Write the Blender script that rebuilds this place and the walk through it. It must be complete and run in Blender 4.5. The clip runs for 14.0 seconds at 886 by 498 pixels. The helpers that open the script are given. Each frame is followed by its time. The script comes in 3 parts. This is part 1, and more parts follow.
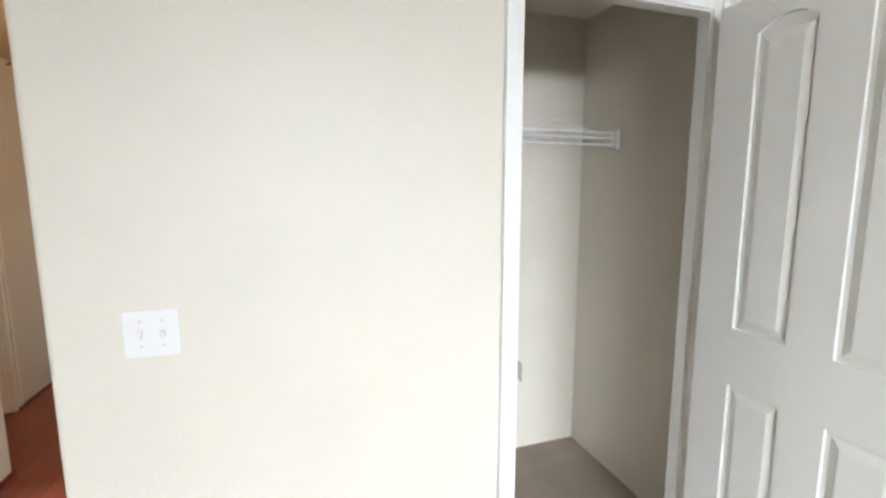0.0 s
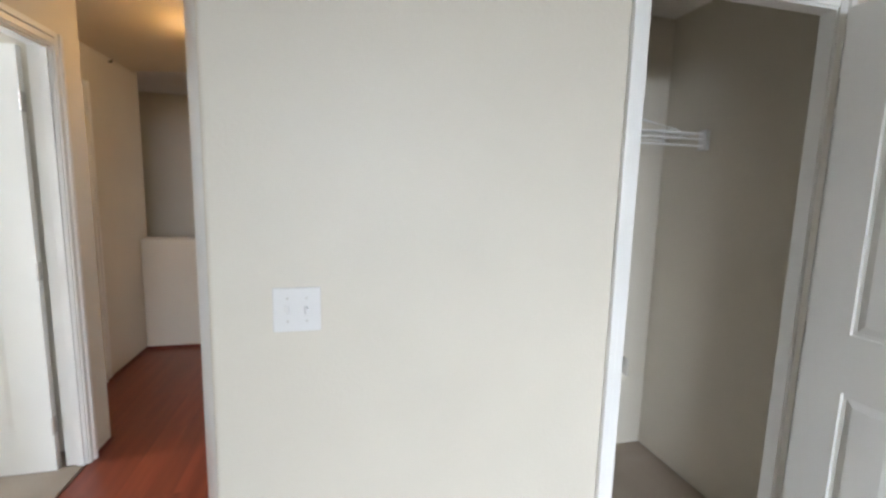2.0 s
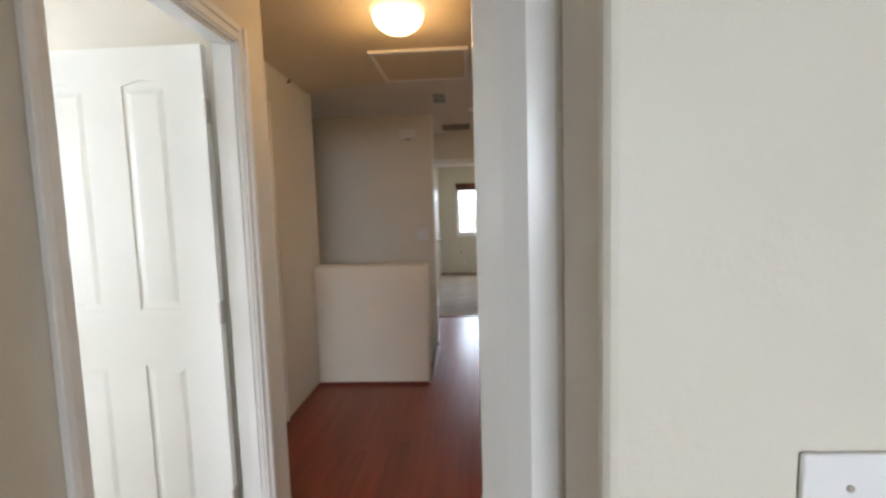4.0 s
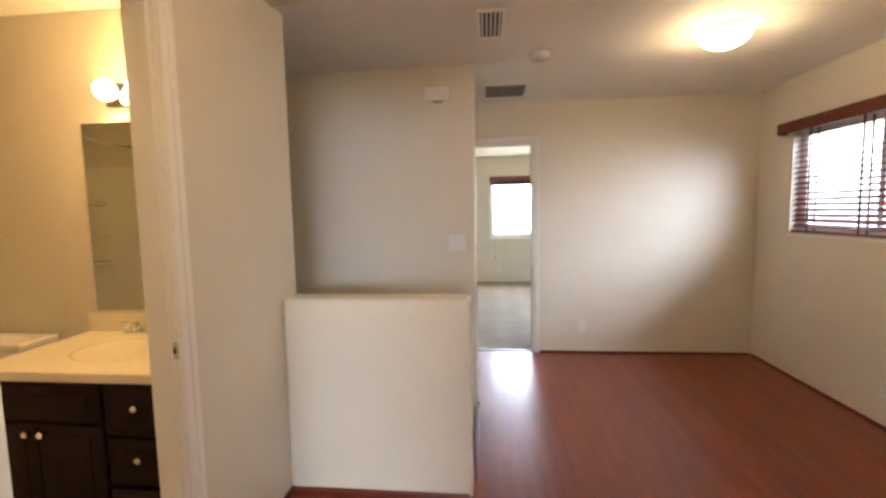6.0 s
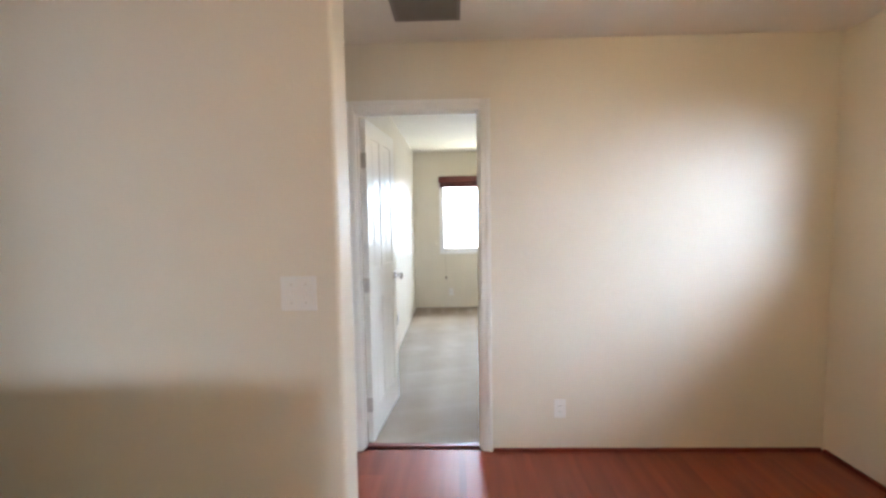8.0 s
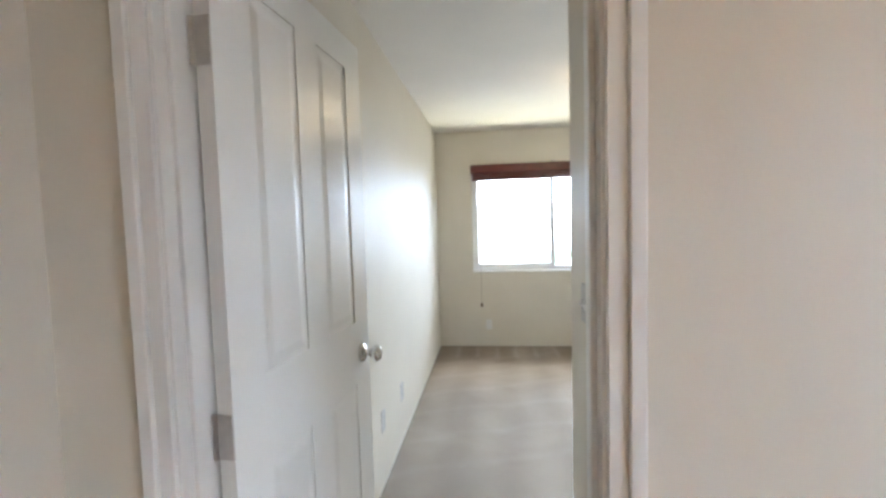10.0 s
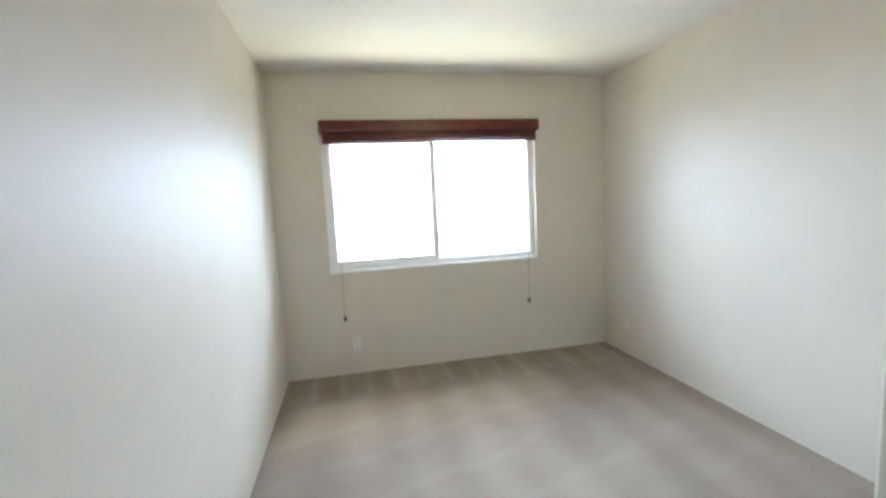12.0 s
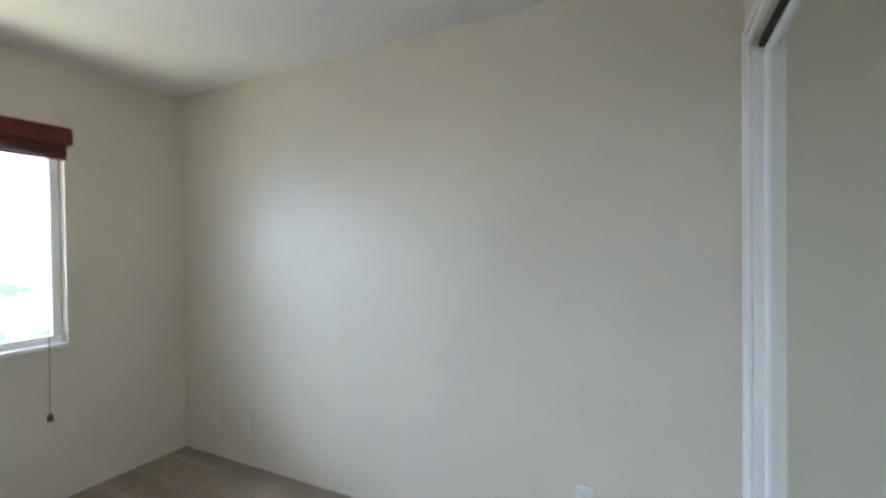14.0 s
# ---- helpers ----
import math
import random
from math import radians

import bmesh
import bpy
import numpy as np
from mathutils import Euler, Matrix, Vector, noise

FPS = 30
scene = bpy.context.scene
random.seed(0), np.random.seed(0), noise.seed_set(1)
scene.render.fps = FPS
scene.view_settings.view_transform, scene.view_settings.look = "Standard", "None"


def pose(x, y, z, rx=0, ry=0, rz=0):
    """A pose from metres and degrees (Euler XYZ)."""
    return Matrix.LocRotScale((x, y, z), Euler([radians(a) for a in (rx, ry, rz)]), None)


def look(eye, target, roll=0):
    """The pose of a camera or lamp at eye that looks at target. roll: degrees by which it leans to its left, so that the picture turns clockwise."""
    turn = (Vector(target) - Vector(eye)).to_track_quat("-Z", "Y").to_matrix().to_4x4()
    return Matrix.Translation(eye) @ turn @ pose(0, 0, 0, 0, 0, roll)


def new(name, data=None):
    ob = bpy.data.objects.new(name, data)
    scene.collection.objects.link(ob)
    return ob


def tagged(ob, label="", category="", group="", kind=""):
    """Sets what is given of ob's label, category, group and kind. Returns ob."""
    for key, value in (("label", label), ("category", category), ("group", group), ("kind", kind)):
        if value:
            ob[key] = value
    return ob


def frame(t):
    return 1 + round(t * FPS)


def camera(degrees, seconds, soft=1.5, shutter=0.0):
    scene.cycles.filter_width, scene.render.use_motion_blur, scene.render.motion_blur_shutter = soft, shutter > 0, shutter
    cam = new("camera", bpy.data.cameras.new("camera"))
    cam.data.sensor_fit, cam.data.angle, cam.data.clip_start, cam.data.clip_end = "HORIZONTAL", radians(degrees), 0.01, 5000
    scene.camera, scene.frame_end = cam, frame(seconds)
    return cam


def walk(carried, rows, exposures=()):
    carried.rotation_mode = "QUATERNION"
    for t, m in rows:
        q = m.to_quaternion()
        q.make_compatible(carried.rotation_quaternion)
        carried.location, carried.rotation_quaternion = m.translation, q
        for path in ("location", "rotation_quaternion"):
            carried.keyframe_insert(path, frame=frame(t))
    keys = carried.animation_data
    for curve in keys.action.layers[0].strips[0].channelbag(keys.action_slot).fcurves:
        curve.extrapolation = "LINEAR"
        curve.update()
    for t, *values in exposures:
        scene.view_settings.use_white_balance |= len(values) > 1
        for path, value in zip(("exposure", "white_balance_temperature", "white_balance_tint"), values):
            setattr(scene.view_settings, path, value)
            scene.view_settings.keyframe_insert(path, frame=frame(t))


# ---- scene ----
cam = camera(90.9, 14.0, soft=2.8)
PATH = [
    (0, (1.912, -4.405, 1.505), (2.533, -2.522, 1.241), -0.1),
    (0.5, (1.757, -4.406, 1.494), (2.329, -2.51, 1.219), -0.0),
    (1, (1.696, -4.411, 1.495), (2.253, -2.507, 1.234), 1.6),
    (1.5, (1.681, -4.403, 1.493), (2.185, -2.489, 1.207), 1.7),
    (2, (1.668, -4.38, 1.481), (2.146, -2.456, 1.217), 1.4),
    (2.5, (1.593, -4.292, 1.464), (1.98, -2.338, 1.28), 1.0),
    (3, (1.483, -4.116, 1.464), (1.714, -2.136, 1.308), -0.2),
    (3.5, (1.383, -3.855, 1.434), (1.396, -1.862, 1.268), -1.6),
    (3.7, (1.334, -3.76, 1.424), (1.244, -1.769, 1.258), -2.1),
    (4.7, (1.11, -3.05, 1.43), (1.0, -1.06, 1.25), -1.4),
    (5.8, (1.008, -2.253, 1.458), (0.802, -0.272, 1.275), -1.0),
    (6, (1.03, -2.117, 1.429), (0.825, -0.135, 1.252), -1.2),
    (6.5, (1.079, -1.702, 1.431), (0.873, 0.28, 1.26), -2.1),
    (7, (1.138, -1.307, 1.426), (0.976, 0.68, 1.267), -2.4),
    (7.5, (1.243, -0.848, 1.436), (1.143, 1.143, 1.283), -2.8),
    (8, (1.314, -0.384, 1.43), (1.259, 1.61, 1.284), -0.9),
    (8.2, (1.313, -0.182, 1.415), (1.291, 1.814, 1.286), -0.3),
    (10.3, (1.289, 1.712, 1.429), (1.054, 3.695, 1.309), -1.7),
    (10.5, (1.283, 1.843, 1.43), (1.112, 3.832, 1.311), -1.6),
    (11, (1.243, 2.207, 1.406), (1.265, 4.203, 1.279), -2.4),
    (11.5, (1.208, 2.526, 1.381), (1.398, 4.508, 1.186), -2.6),
    (11.8, (1.211, 2.716, 1.366), (1.543, 4.678, 1.164), -2.3),
    (12, (1.247, 2.846, 1.389), (1.662, 4.791, 1.175), -2.8),
    (12.5, (1.292, 3.098, 1.383), (1.999, 4.964, 1.243), -3.1),
    (13, (1.378, 3.282, 1.404), (2.422, 4.987, 1.342), -2.1),
    (13.5, (1.476, 3.441, 1.428), (2.937, 4.807, 1.41), 0.1),
    (14, (1.631, 3.472, 1.399), (3.42, 4.365, 1.372), -0.7),
]
EXPOSURES = [(0.0, 0.1, 6500, 13), (0.5, -0.05, 6450, 13), (1.5, -0.35, 6350, 13), (3.7, -0.38, 6400, 13), (5.8, 0.65, 6350, 12), (8.2, 0.85, 5950, 10), (10.3, 0.5, 5900, 10), (11.0, 0.55, 5900, 10), (11.5, 0.45, 5850, 10), (12.5, 0.2, 5700, 9), (13.2, 0.0, 5700, 9), (14.0, -0.2, 5650, 9)]
walk(cam, [(t, look(eye, target, roll)) for t, eye, target, roll in PATH], EXPOSURES)

# ---- world and large lights ----
world = bpy.data.worlds.new("sky")
scene.world = world
world.use_nodes = True
wn = world.node_tree.nodes
sky = wn.new("ShaderNodeTexSky")
sky.sky_type, sky.sun_disc = "NISHITA", False
sky.sun_elevation, sky.sun_rotation = radians(55), radians(200)
world.node_tree.links.new(sky.outputs[0], wn["Background"].inputs[0])
wn["Background"].inputs[1].default_value = 0.12

sun = new("sun", bpy.data.lights.new("sun", "SUN"))
sun.data.energy, sun.data.angle, sun.data.color = 1.5, radians(10), (1.0, 0.95, 0.88)
sun.rotation_euler = (radians(35), 0, radians(160))


def window_light(name, eye, target, w, h, watts, color=(0.86, 0.93, 1.0)):
    ob = new(name, bpy.data.lights.new(name, "AREA"))
    ob.data.shape, ob.data.size, ob.data.size_y = "RECTANGLE", w, h
    ob.data.energy, ob.data.color = watts, color
    ob.matrix_world = look(eye, target)
    return ob


def bulb(name, place, watts, radius, color=(1.0, 0.72, 0.38)):
    ob = new(name, bpy.data.lights.new(name, "POINT"))
    ob.data.energy, ob.data.shadow_soft_size, ob.data.color = watts, radius, color
    ob.location = place
    return ob


window_light("daylight_bedroom", (1.975, 8.7, 2.3), (1.975, 4.5, 1.0), 3.0, 1.2, 270, (0.70, 0.84, 1.0))
window_light("garden_bounce", (1.975, 7.7, -0.9), (1.975, 5.6, 1.9), 3.0, 1.4, 150, (1.0, 0.92, 0.62))
window_light("garden_bounce_loft", (4.9, 0.9, 0.3), (2.0, 0.8, 1.9), 3.0, 2.0, 90, (1.0, 0.95, 0.82))
window_light("daylight_loft", (5.2, -0.75, 2.6), (2.5, 2.0, 0.9), 2.8, 2.2, 345, (0.74, 0.87, 1.0))
window_light("daylight_near_bedroom", (1.7, -9.4, 2.7), (2.7, -3.2, 0.7), 3.2, 2.4, 1350, (0.82, 0.91, 1.0))
window_light("garden_bounce_near", (2.2, -7.9, 0.0), (2.4, -4.0, 1.8), 2.4, 1.0, 90, (1.0, 0.90, 0.64))
window_light("daylight_side_room", (-2.62, -2.6, 1.5), (0, -2.1, 1.0), 1.2, 1.1, 150, (0.76, 0.87, 1.0))
bulb("hall_bulb", (0.955, -1.335, 2.28), 8, 0.05, (1.0, 0.55, 0.17))
bulb("loft_bulb", (2.39, 0.62, 2.28), 9, 0.05)
bulb("bedroom_bulb", (2.13, 4.74, 2.28), 3.0, 0.05)
bulb("vanity_bulb", (-0.60, -0.26, 2.02), 12, 0.05, (1.0, 0.56, 0.17))


# ---- materials ----
def material(name, color, rough=0.5, metal=0.0, vary=0.06, scale=6.0, bump=0.0, bump_scale=120.0, coat=0.0, emit=0.0, emit_color=None):
    m = bpy.data.materials.new(name)
    m.use_nodes = True
    nt = m.node_tree
    b = nt.nodes["Principled BSDF"]
    b.inputs["Roughness"].default_value, b.inputs["Metallic"].default_value = rough, metal
    b.inputs["Coat Weight"].default_value = coat
    tc = nt.nodes.new("ShaderNodeTexCoord")
    n = nt.nodes.new("ShaderNodeTexNoise")
    n.inputs["Scale"].default_value, n.inputs["Detail"].default_value = scale, 6
    nt.links.new(tc.outputs["Object"], n.inputs["Vector"])
    r = nt.nodes.new("ShaderNodeValToRGB")
    r.color_ramp.elements[0].position, r.color_ramp.elements[1].position = 0.3, 0.7
    r.color_ramp.elements[0].color = (*[c * (1 - vary) for c in color], 1)
    r.color_ramp.elements[1].color = (*[min(1, c * (1 + vary)) for c in color], 1)
    nt.links.new(n.outputs["Fac"], r.inputs["Fac"])
    nt.links.new(r.outputs["Color"], b.inputs["Base Color"])
    if bump:
        f = nt.nodes.new("ShaderNodeTexNoise")
        f.inputs["Scale"].default_value, f.inputs["Detail"].default_value = bump_scale, 4
        nt.links.new(tc.outputs["Object"], f.inputs["Vector"])
        u = nt.nodes.new("ShaderNodeBump")
        u.inputs["Strength"].default_value, u.inputs["Distance"].default_value = bump, 0.004
        nt.links.new(f.outputs["Fac"], u.inputs["Height"])
        nt.links.new(u.outputs["Normal"], b.inputs["Normal"])
    if emit:
        b.inputs["Emission Color"].default_value = (*(emit_color or color), 1)
        b.inputs["Emission Strength"].default_value = emit
    return m


WALL = material("cream_wall_paint", (0.67, 0.622, 0.53), 0.5, vary=0.025, scale=2.5, bump=0.18, bump_scale=90)
CEIL = material("white_ceiling_paint", (0.78, 0.75, 0.70), 0.8, vary=0.02, scale=3, bump=0.35, bump_scale=70)
# darker, yellower than CEIL; used on the hall ceiling and its hatch
HALL_CEIL = material("cream_hall_ceiling", (0.68, 0.60, 0.46), 0.7, vary=0.02, scale=3, bump=0.35, bump_scale=70)
TRIM = material("white_trim_paint", (0.80, 0.79, 0.76), 0.3, vary=0.02, scale=5, bump=0.05, bump_scale=40)
DOOR = material("white_door_paint", (0.80, 0.79, 0.75), 0.28, vary=0.02, scale=4, bump=0.06, bump_scale=60)
PLATE = material("white_plastic", (0.77, 0.76, 0.74), 0.25, vary=0.01)
PLATE_DARK = material("slot_dark", (0.05, 0.045, 0.04), 0.6)
CHROME = material("chrome", (0.78, 0.77, 0.75), 0.12, 1.0, vary=0.03, scale=20)
STEEL = material("brushed_steel", (0.55, 0.52, 0.48), 0.35, 1.0, vary=0.08, scale=30)
BLIND = material("dark_red_wood_blind", (0.115, 0.022, 0.016), 0.32, vary=0.35, scale=14)
CORD = material("grey_cord", (0.35, 0.30, 0.25), 0.8)
TASSEL = material("brown_wood_tassel", (0.10, 0.05, 0.03), 0.5)
SHOE = material("red_brown_moulding", (0.13, 0.022, 0.012), 0.35, vary=0.2, scale=20)
FIBRE = material("white_wire_coating", (0.83, 0.83, 0.82), 0.3, vary=0.01)
VANITY = material("espresso_cabinet", (0.013, 0.004, 0.003), 0.55, vary=0.3, scale=18)
VANITY.node_tree.nodes["Principled BSDF"].inputs["Specular IOR Level"].default_value = 0.15
COUNTER = material("cream_cultured_marble", (0.82, 0.74, 0.58), 0.2, vary=0.03, scale=5)
CERAMIC = material("white_porcelain", (0.84, 0.82, 0.78), 0.12, vary=0.01)
SURROUND = material("white_shower_panel", (0.80, 0.78, 0.72), 0.25, vary=0.02)
VENT = material("grey_vent_metal", (0.20, 0.18, 0.165), 0.5, vary=0.05)
DARK = material("dark_duct", (0.03, 0.026, 0.024), 0.9)
VINYL = material("white_vinyl_frame", (0.84, 0.84, 0.84), 0.35, vary=0.01)
GLOW = material("lit_glass_bowl", (0.95, 0.86, 0.66), 0.35, vary=0.01, emit=7.0, emit_color=(1.0, 0.80, 0.48))
GLOW_BULB = material("lit_globe_bulb", (0.95, 0.85, 0.6), 0.3, vary=0.01, emit=14.0, emit_color=(1.0, 0.72, 0.36))
GRASS = material("far_grass", (0.07, 0.10, 0.04), 0.9, vary=0.4, scale=0.3)


def mirror_material():
    m = bpy.data.materials.new("mirror_silver")
    m.use_nodes = True
    b = m.node_tree.nodes["Principled BSDF"]
    b.inputs["Base Color"].default_value = (0.72, 0.74, 0.70, 1)
    b.inputs["Metallic"].default_value, b.inputs["Roughness"].default_value = 1.0, 0.02
    return m


def glass_material():
    m = bpy.data.materials.new("window_glass")
    m.use_nodes = True
    b = m.node_tree.nodes["Principled BSDF"]
    b.inputs["Base Color"].default_value = (1, 1, 1, 1)
    b.inputs["Transmission Weight"].default_value = 1.0
    b.inputs["Roughness"].default_value, b.inputs["IOR"].default_value = 0.0, 1.02
    return m


def carpet_material():
    m = material("beige_carpet", (0.31, 0.255, 0.20), 0.95, vary=0.10, scale=380, bump=0.9, bump_scale=330)
    nt = m.node_tree
    b = nt.nodes["Principled BSDF"]
    old = b.inputs["Base Color"].links[0].from_socket
    tc = [n for n in nt.nodes if n.type == "TEX_COORD"][0]
    big = nt.nodes.new("ShaderNodeTexNoise")
    big.inputs["Scale"].default_value, big.inputs["Detail"].default_value = 1.6, 5
    big.inputs["Distortion"].default_value = 0.6
    nt.links.new(tc.outputs["Object"], big.inputs["Vector"])
    wave = nt.nodes.new("ShaderNodeTexWave")
    wave.inputs["Scale"].default_value, wave.inputs["Distortion"].default_value = 0.9, 2.2
    wave.inputs["Detail"].default_value, wave.inputs["Detail Scale"].default_value = 3, 1.2
    nt.links.new(tc.outputs["Object"], wave.inputs["Vector"])
    add = nt.nodes.new("ShaderNodeMath")
    add.operation = "ADD"
    nt.links.new(big.outputs["Fac"], add.inputs[0])
    soft = nt.nodes.new("ShaderNodeMath")
    soft.operation = "MULTIPLY"
    soft.inputs[1].default_value = 0.22
    nt.links.new(wave.outputs["Fac"], soft.inputs[0])
    nt.links.new(soft.outputs[0], add.inputs[1])
    ramp = nt.nodes.new("ShaderNodeValToRGB")
    ramp.color_ramp.elements[0].position = 0.40
    ramp.color_ramp.elements[1].position = 0.85
    ramp.color_ramp.elements[0].color, ramp.color_ramp.elements[1].color = (0.82, 0.81, 0.80, 1), (1.08, 1.08, 1.08, 1)
    nt.links.new(add.outputs[0], ramp.inputs["Fac"])
    mix = nt.nodes.new("ShaderNodeMixRGB")
    mix.blend_type = "MULTIPLY"
    mix.inputs[0].default_value = 1.0
    nt.links.new(old, mix.inputs[1])
    nt.links.new(ramp.outputs["Color"], mix.inputs[2])

    def math_node(op, a, c=None):
        k = nt.nodes.new("ShaderNodeMath")
        k.operation = op
        for i, v in enumerate((a, c)):
            if isinstance(v, (int, float)):
                k.inputs[i].default_value = v
            elif v is not None:
                nt.links.new(v, k.inputs[i])
        return k.outputs[0]

    # vacuum strokes: short ones along the window wall, long slanting ones elsewhere
    sep = nt.nodes.new("ShaderNodeSeparateXYZ")
    nt.links.new(tc.outputs["Object"], sep.inputs[0])
    wob = math_node("MULTIPLY", big.outputs["Fac"], 2.4)
    ax = math_node("ADD", math_node("MULTIPLY", sep.outputs[0], 30.0), wob)
    short = math_node("MULTIPLY", math_node("POWER", math_node("ABSOLUTE", math_node("SINE", math_node("MULTIPLY", ax, 0.5))), 14.0), math_node("GREATER_THAN", math_node("ADD", sep.outputs[1], math_node("MULTIPLY", big.outputs["Fac"], 0.5)), 6.25))
    ay = math_node("ADD", math_node("ADD", math_node("MULTIPLY", sep.outputs[1], 8.0), math_node("MULTIPLY", sep.outputs[0], -2.6)), math_node("MULTIPLY", big.outputs["Fac"], 2.0))
    long = math_node("MULTIPLY", math_node("POWER", math_node("ABSOLUTE", math_node("SINE", ay)), 22.0), big.outputs["Fac"])
    marks = math_node("ADD", math_node("MULTIPLY", short, 0.17), math_node("MULTIPLY", long, 0.10))
    lift = nt.nodes.new("ShaderNodeMixRGB")
    lift.inputs[2].default_value = (0.60, 0.54, 0.47, 1)
    nt.links.new(marks, lift.inputs[0])
    nt.links.new(mix.outputs[0], lift.inputs[1])
    nt.links.new(lift.outputs[0], b.inputs["Base Color"])
    return m


def laminate_material():
    m = bpy.data.materials.new("cherry_laminate")
    m.use_nodes = True
    nt = m.node_tree
    b = nt.nodes["Principled BSDF"]
    b.inputs["Roughness"].default_value = 0.29
    tc = nt.nodes.new("ShaderNodeTexCoord")
    info = nt.nodes.new("ShaderNodeObjectInfo")
    off = nt.nodes.new("ShaderNodeVectorMath")
    off.operation = "MULTIPLY_ADD"
    nt.links.new(info.outputs["Random"], off.inputs[0])
    off.inputs[1].default_value = (17, 31, 5)
    nt.links.new(tc.outputs["Object"], off.inputs[2])
    mp = nt.nodes.new("ShaderNodeMapping")
    mp.inputs["Scale"].default_value = (22, 1.6, 8)
    nt.links.new(off.outputs[0], mp.inputs[0])
    n = nt.nodes.new("ShaderNodeTexNoise")
    n.inputs["Scale"].default_value, n.inputs["Detail"].default_value, n.inputs["Distortion"].default_value = 1.0, 1, 0.0
    nt.links.new(mp.outputs[0], n.inputs["Vector"])
    r = nt.nodes.new("ShaderNodeValToRGB")
    r.color_ramp.elements[0].position, r.color_ramp.elements[1].position = 0.25, 0.75
    r.color_ramp.elements[0].color, r.color_ramp.elements[1].color = (0.16, 0.030, 0.016, 1), (0.225, 0.050, 0.025, 1)
    nt.links.new(n.outputs["Fac"], r.inputs["Fac"])
    hsv = nt.nodes.new("ShaderNodeHueSaturation")
    val = nt.nodes.new("ShaderNodeMapRange")
    val.inputs["To Min"].default_value, val.inputs["To Max"].default_value = 0.88, 1.13
    nt.links.new(info.outputs["Random"], val.inputs["Value"])
    nt.links.new(val.outputs[0], hsv.inputs["Value"])
    nt.links.new(r.outputs["Color"], hsv.inputs["Color"])
    nt.links.new(hsv.outputs["Color"], b.inputs["Base Color"])
    return m


MIRROR, GLASS, CARPET, LAMINATE = mirror_material(), glass_material(), carpet_material(), laminate_material()


# ---- building helpers ----
def box(bm, x0, x1, y0, y1, z0, z1, bevel=0.0, segs=2):
    made = bmesh.ops.create_cube(bm, size=1.0, matrix=Matrix.Translation(((x0 + x1) / 2, (y0 + y1) / 2, (z0 + z1) / 2)) @ Matrix.Diagonal((abs(x1 - x0), abs(y1 - y0), abs(z1 - z0), 1)))
    if bevel:
        edges = list({e for v in made["verts"] for e in v.link_edges})
        bmesh.ops.bevel(bm, geom=edges, offset=bevel, segments=segs, affect="EDGES", profile=0.5)
    return bm


def boxes(*dims, bevel=0.0):
    bm = bmesh.new()
    for d in dims:
        box(bm, *d, bevel=bevel)
    return bm


def tube(bm, a, b, r0, r1=None, segs=10):
    a, b = Vector(a), Vector(b)
    d = b - a
    m = Matrix.Translation((a + b) / 2) @ d.to_track_quat("Z", "Y").to_matrix().to_4x4()
    bmesh.ops.create_cone(bm, cap_ends=True, segments=segs, radius1=r0, radius2=r0 if r1 is None else r1, depth=d.length, matrix=m)
    return bm


def lathe(profile, segs=32, matrix=None):
    """Turns (radius, height) steps round the z axis."""
    bm = bmesh.new()
    rings = []
    for r, z in profile:
        rings.append([bm.verts.new((r * math.cos(2 * math.pi * i / segs), r * math.sin(2 * math.pi * i / segs), z)) for i in range(segs)])
    for lo, hi in zip(rings, rings[1:]):
        for i in range(segs):
            bm.faces.new((lo[i], lo[(i + 1) % segs], hi[(i + 1) % segs], hi[i]))
    bm.faces.new(list(reversed(rings[0])))
    bm.faces.new(rings[-1])
    if matrix:
        bm.transform(matrix)
    bmesh.ops.recalc_face_normals(bm, faces=bm.faces)
    return bm


def prism(points, y0, y1):
    """A shape drawn in x and z, given depth in y."""
    bm = bmesh.new()
    a = [bm.verts.new((x, y0, z)) for x, z in points]
    b = [bm.verts.new((x, y1, z)) for x, z in points]
    bm.faces.new(a)
    bm.faces.new(list(reversed(b)))
    for i in range(len(a)):
        j = (i + 1) % len(a)
        bm.faces.new((a[i], b[i], b[j], a[j]))
    bmesh.ops.recalc_face_normals(bm, faces=bm.faces)
    return bm


def mesh_of(bm, mat, smooth=False):
    me = bpy.data.meshes.new("mesh")
    bm.to_mesh(me)
    bm.free()
    me.materials.append(mat)
    if smooth:
        for p in me.polygons:
            p.use_smooth = True
    return me


def part(name, bm, mat, parent=None, label="", smooth=False):
    ob = new(name, mesh_of(bm, mat, smooth))
    ob.parent = parent
    if label:
        ob["label"] = label
    return ob


def thing(name, m, label, category, group=""):
    ob = new(name)
    ob.empty_display_size = 0.05
    ob.matrix_basis = m
    return tagged(ob, label, category, group)


def structure(name, bm, mat, label, category="wall"):
    return tagged(part(name, bm, mat), label, category, kind="structure")


# ---- structure: floors ----
H = 2.435
structure("ground", boxes((-300, 300, -300, 300, -3.2, -3.0)), GRASS, "green and brown ground outside the house", "ground")
floor_loft = structure("floor_landing", boxes((0.945, 3.62, -0.02, 2.26, -0.25, -0.012), (-0.1, 3.62, -3.12, -0.02, -0.25, -0.012), (0.5, 1.5, -3.20, -3.12, -0.25, -0.012), (0.50, 0.945, 1.16, 2.26, -0.25, -0.012)), SHOE, "cherry red laminate plank floor of the landing", "floor")
structure("floor_bedroom", boxes((0.6, 3.70, 2.262, 6.55, -0.25, 0.0)), CARPET, "beige cut pile carpet with vacuum marks", "floor")
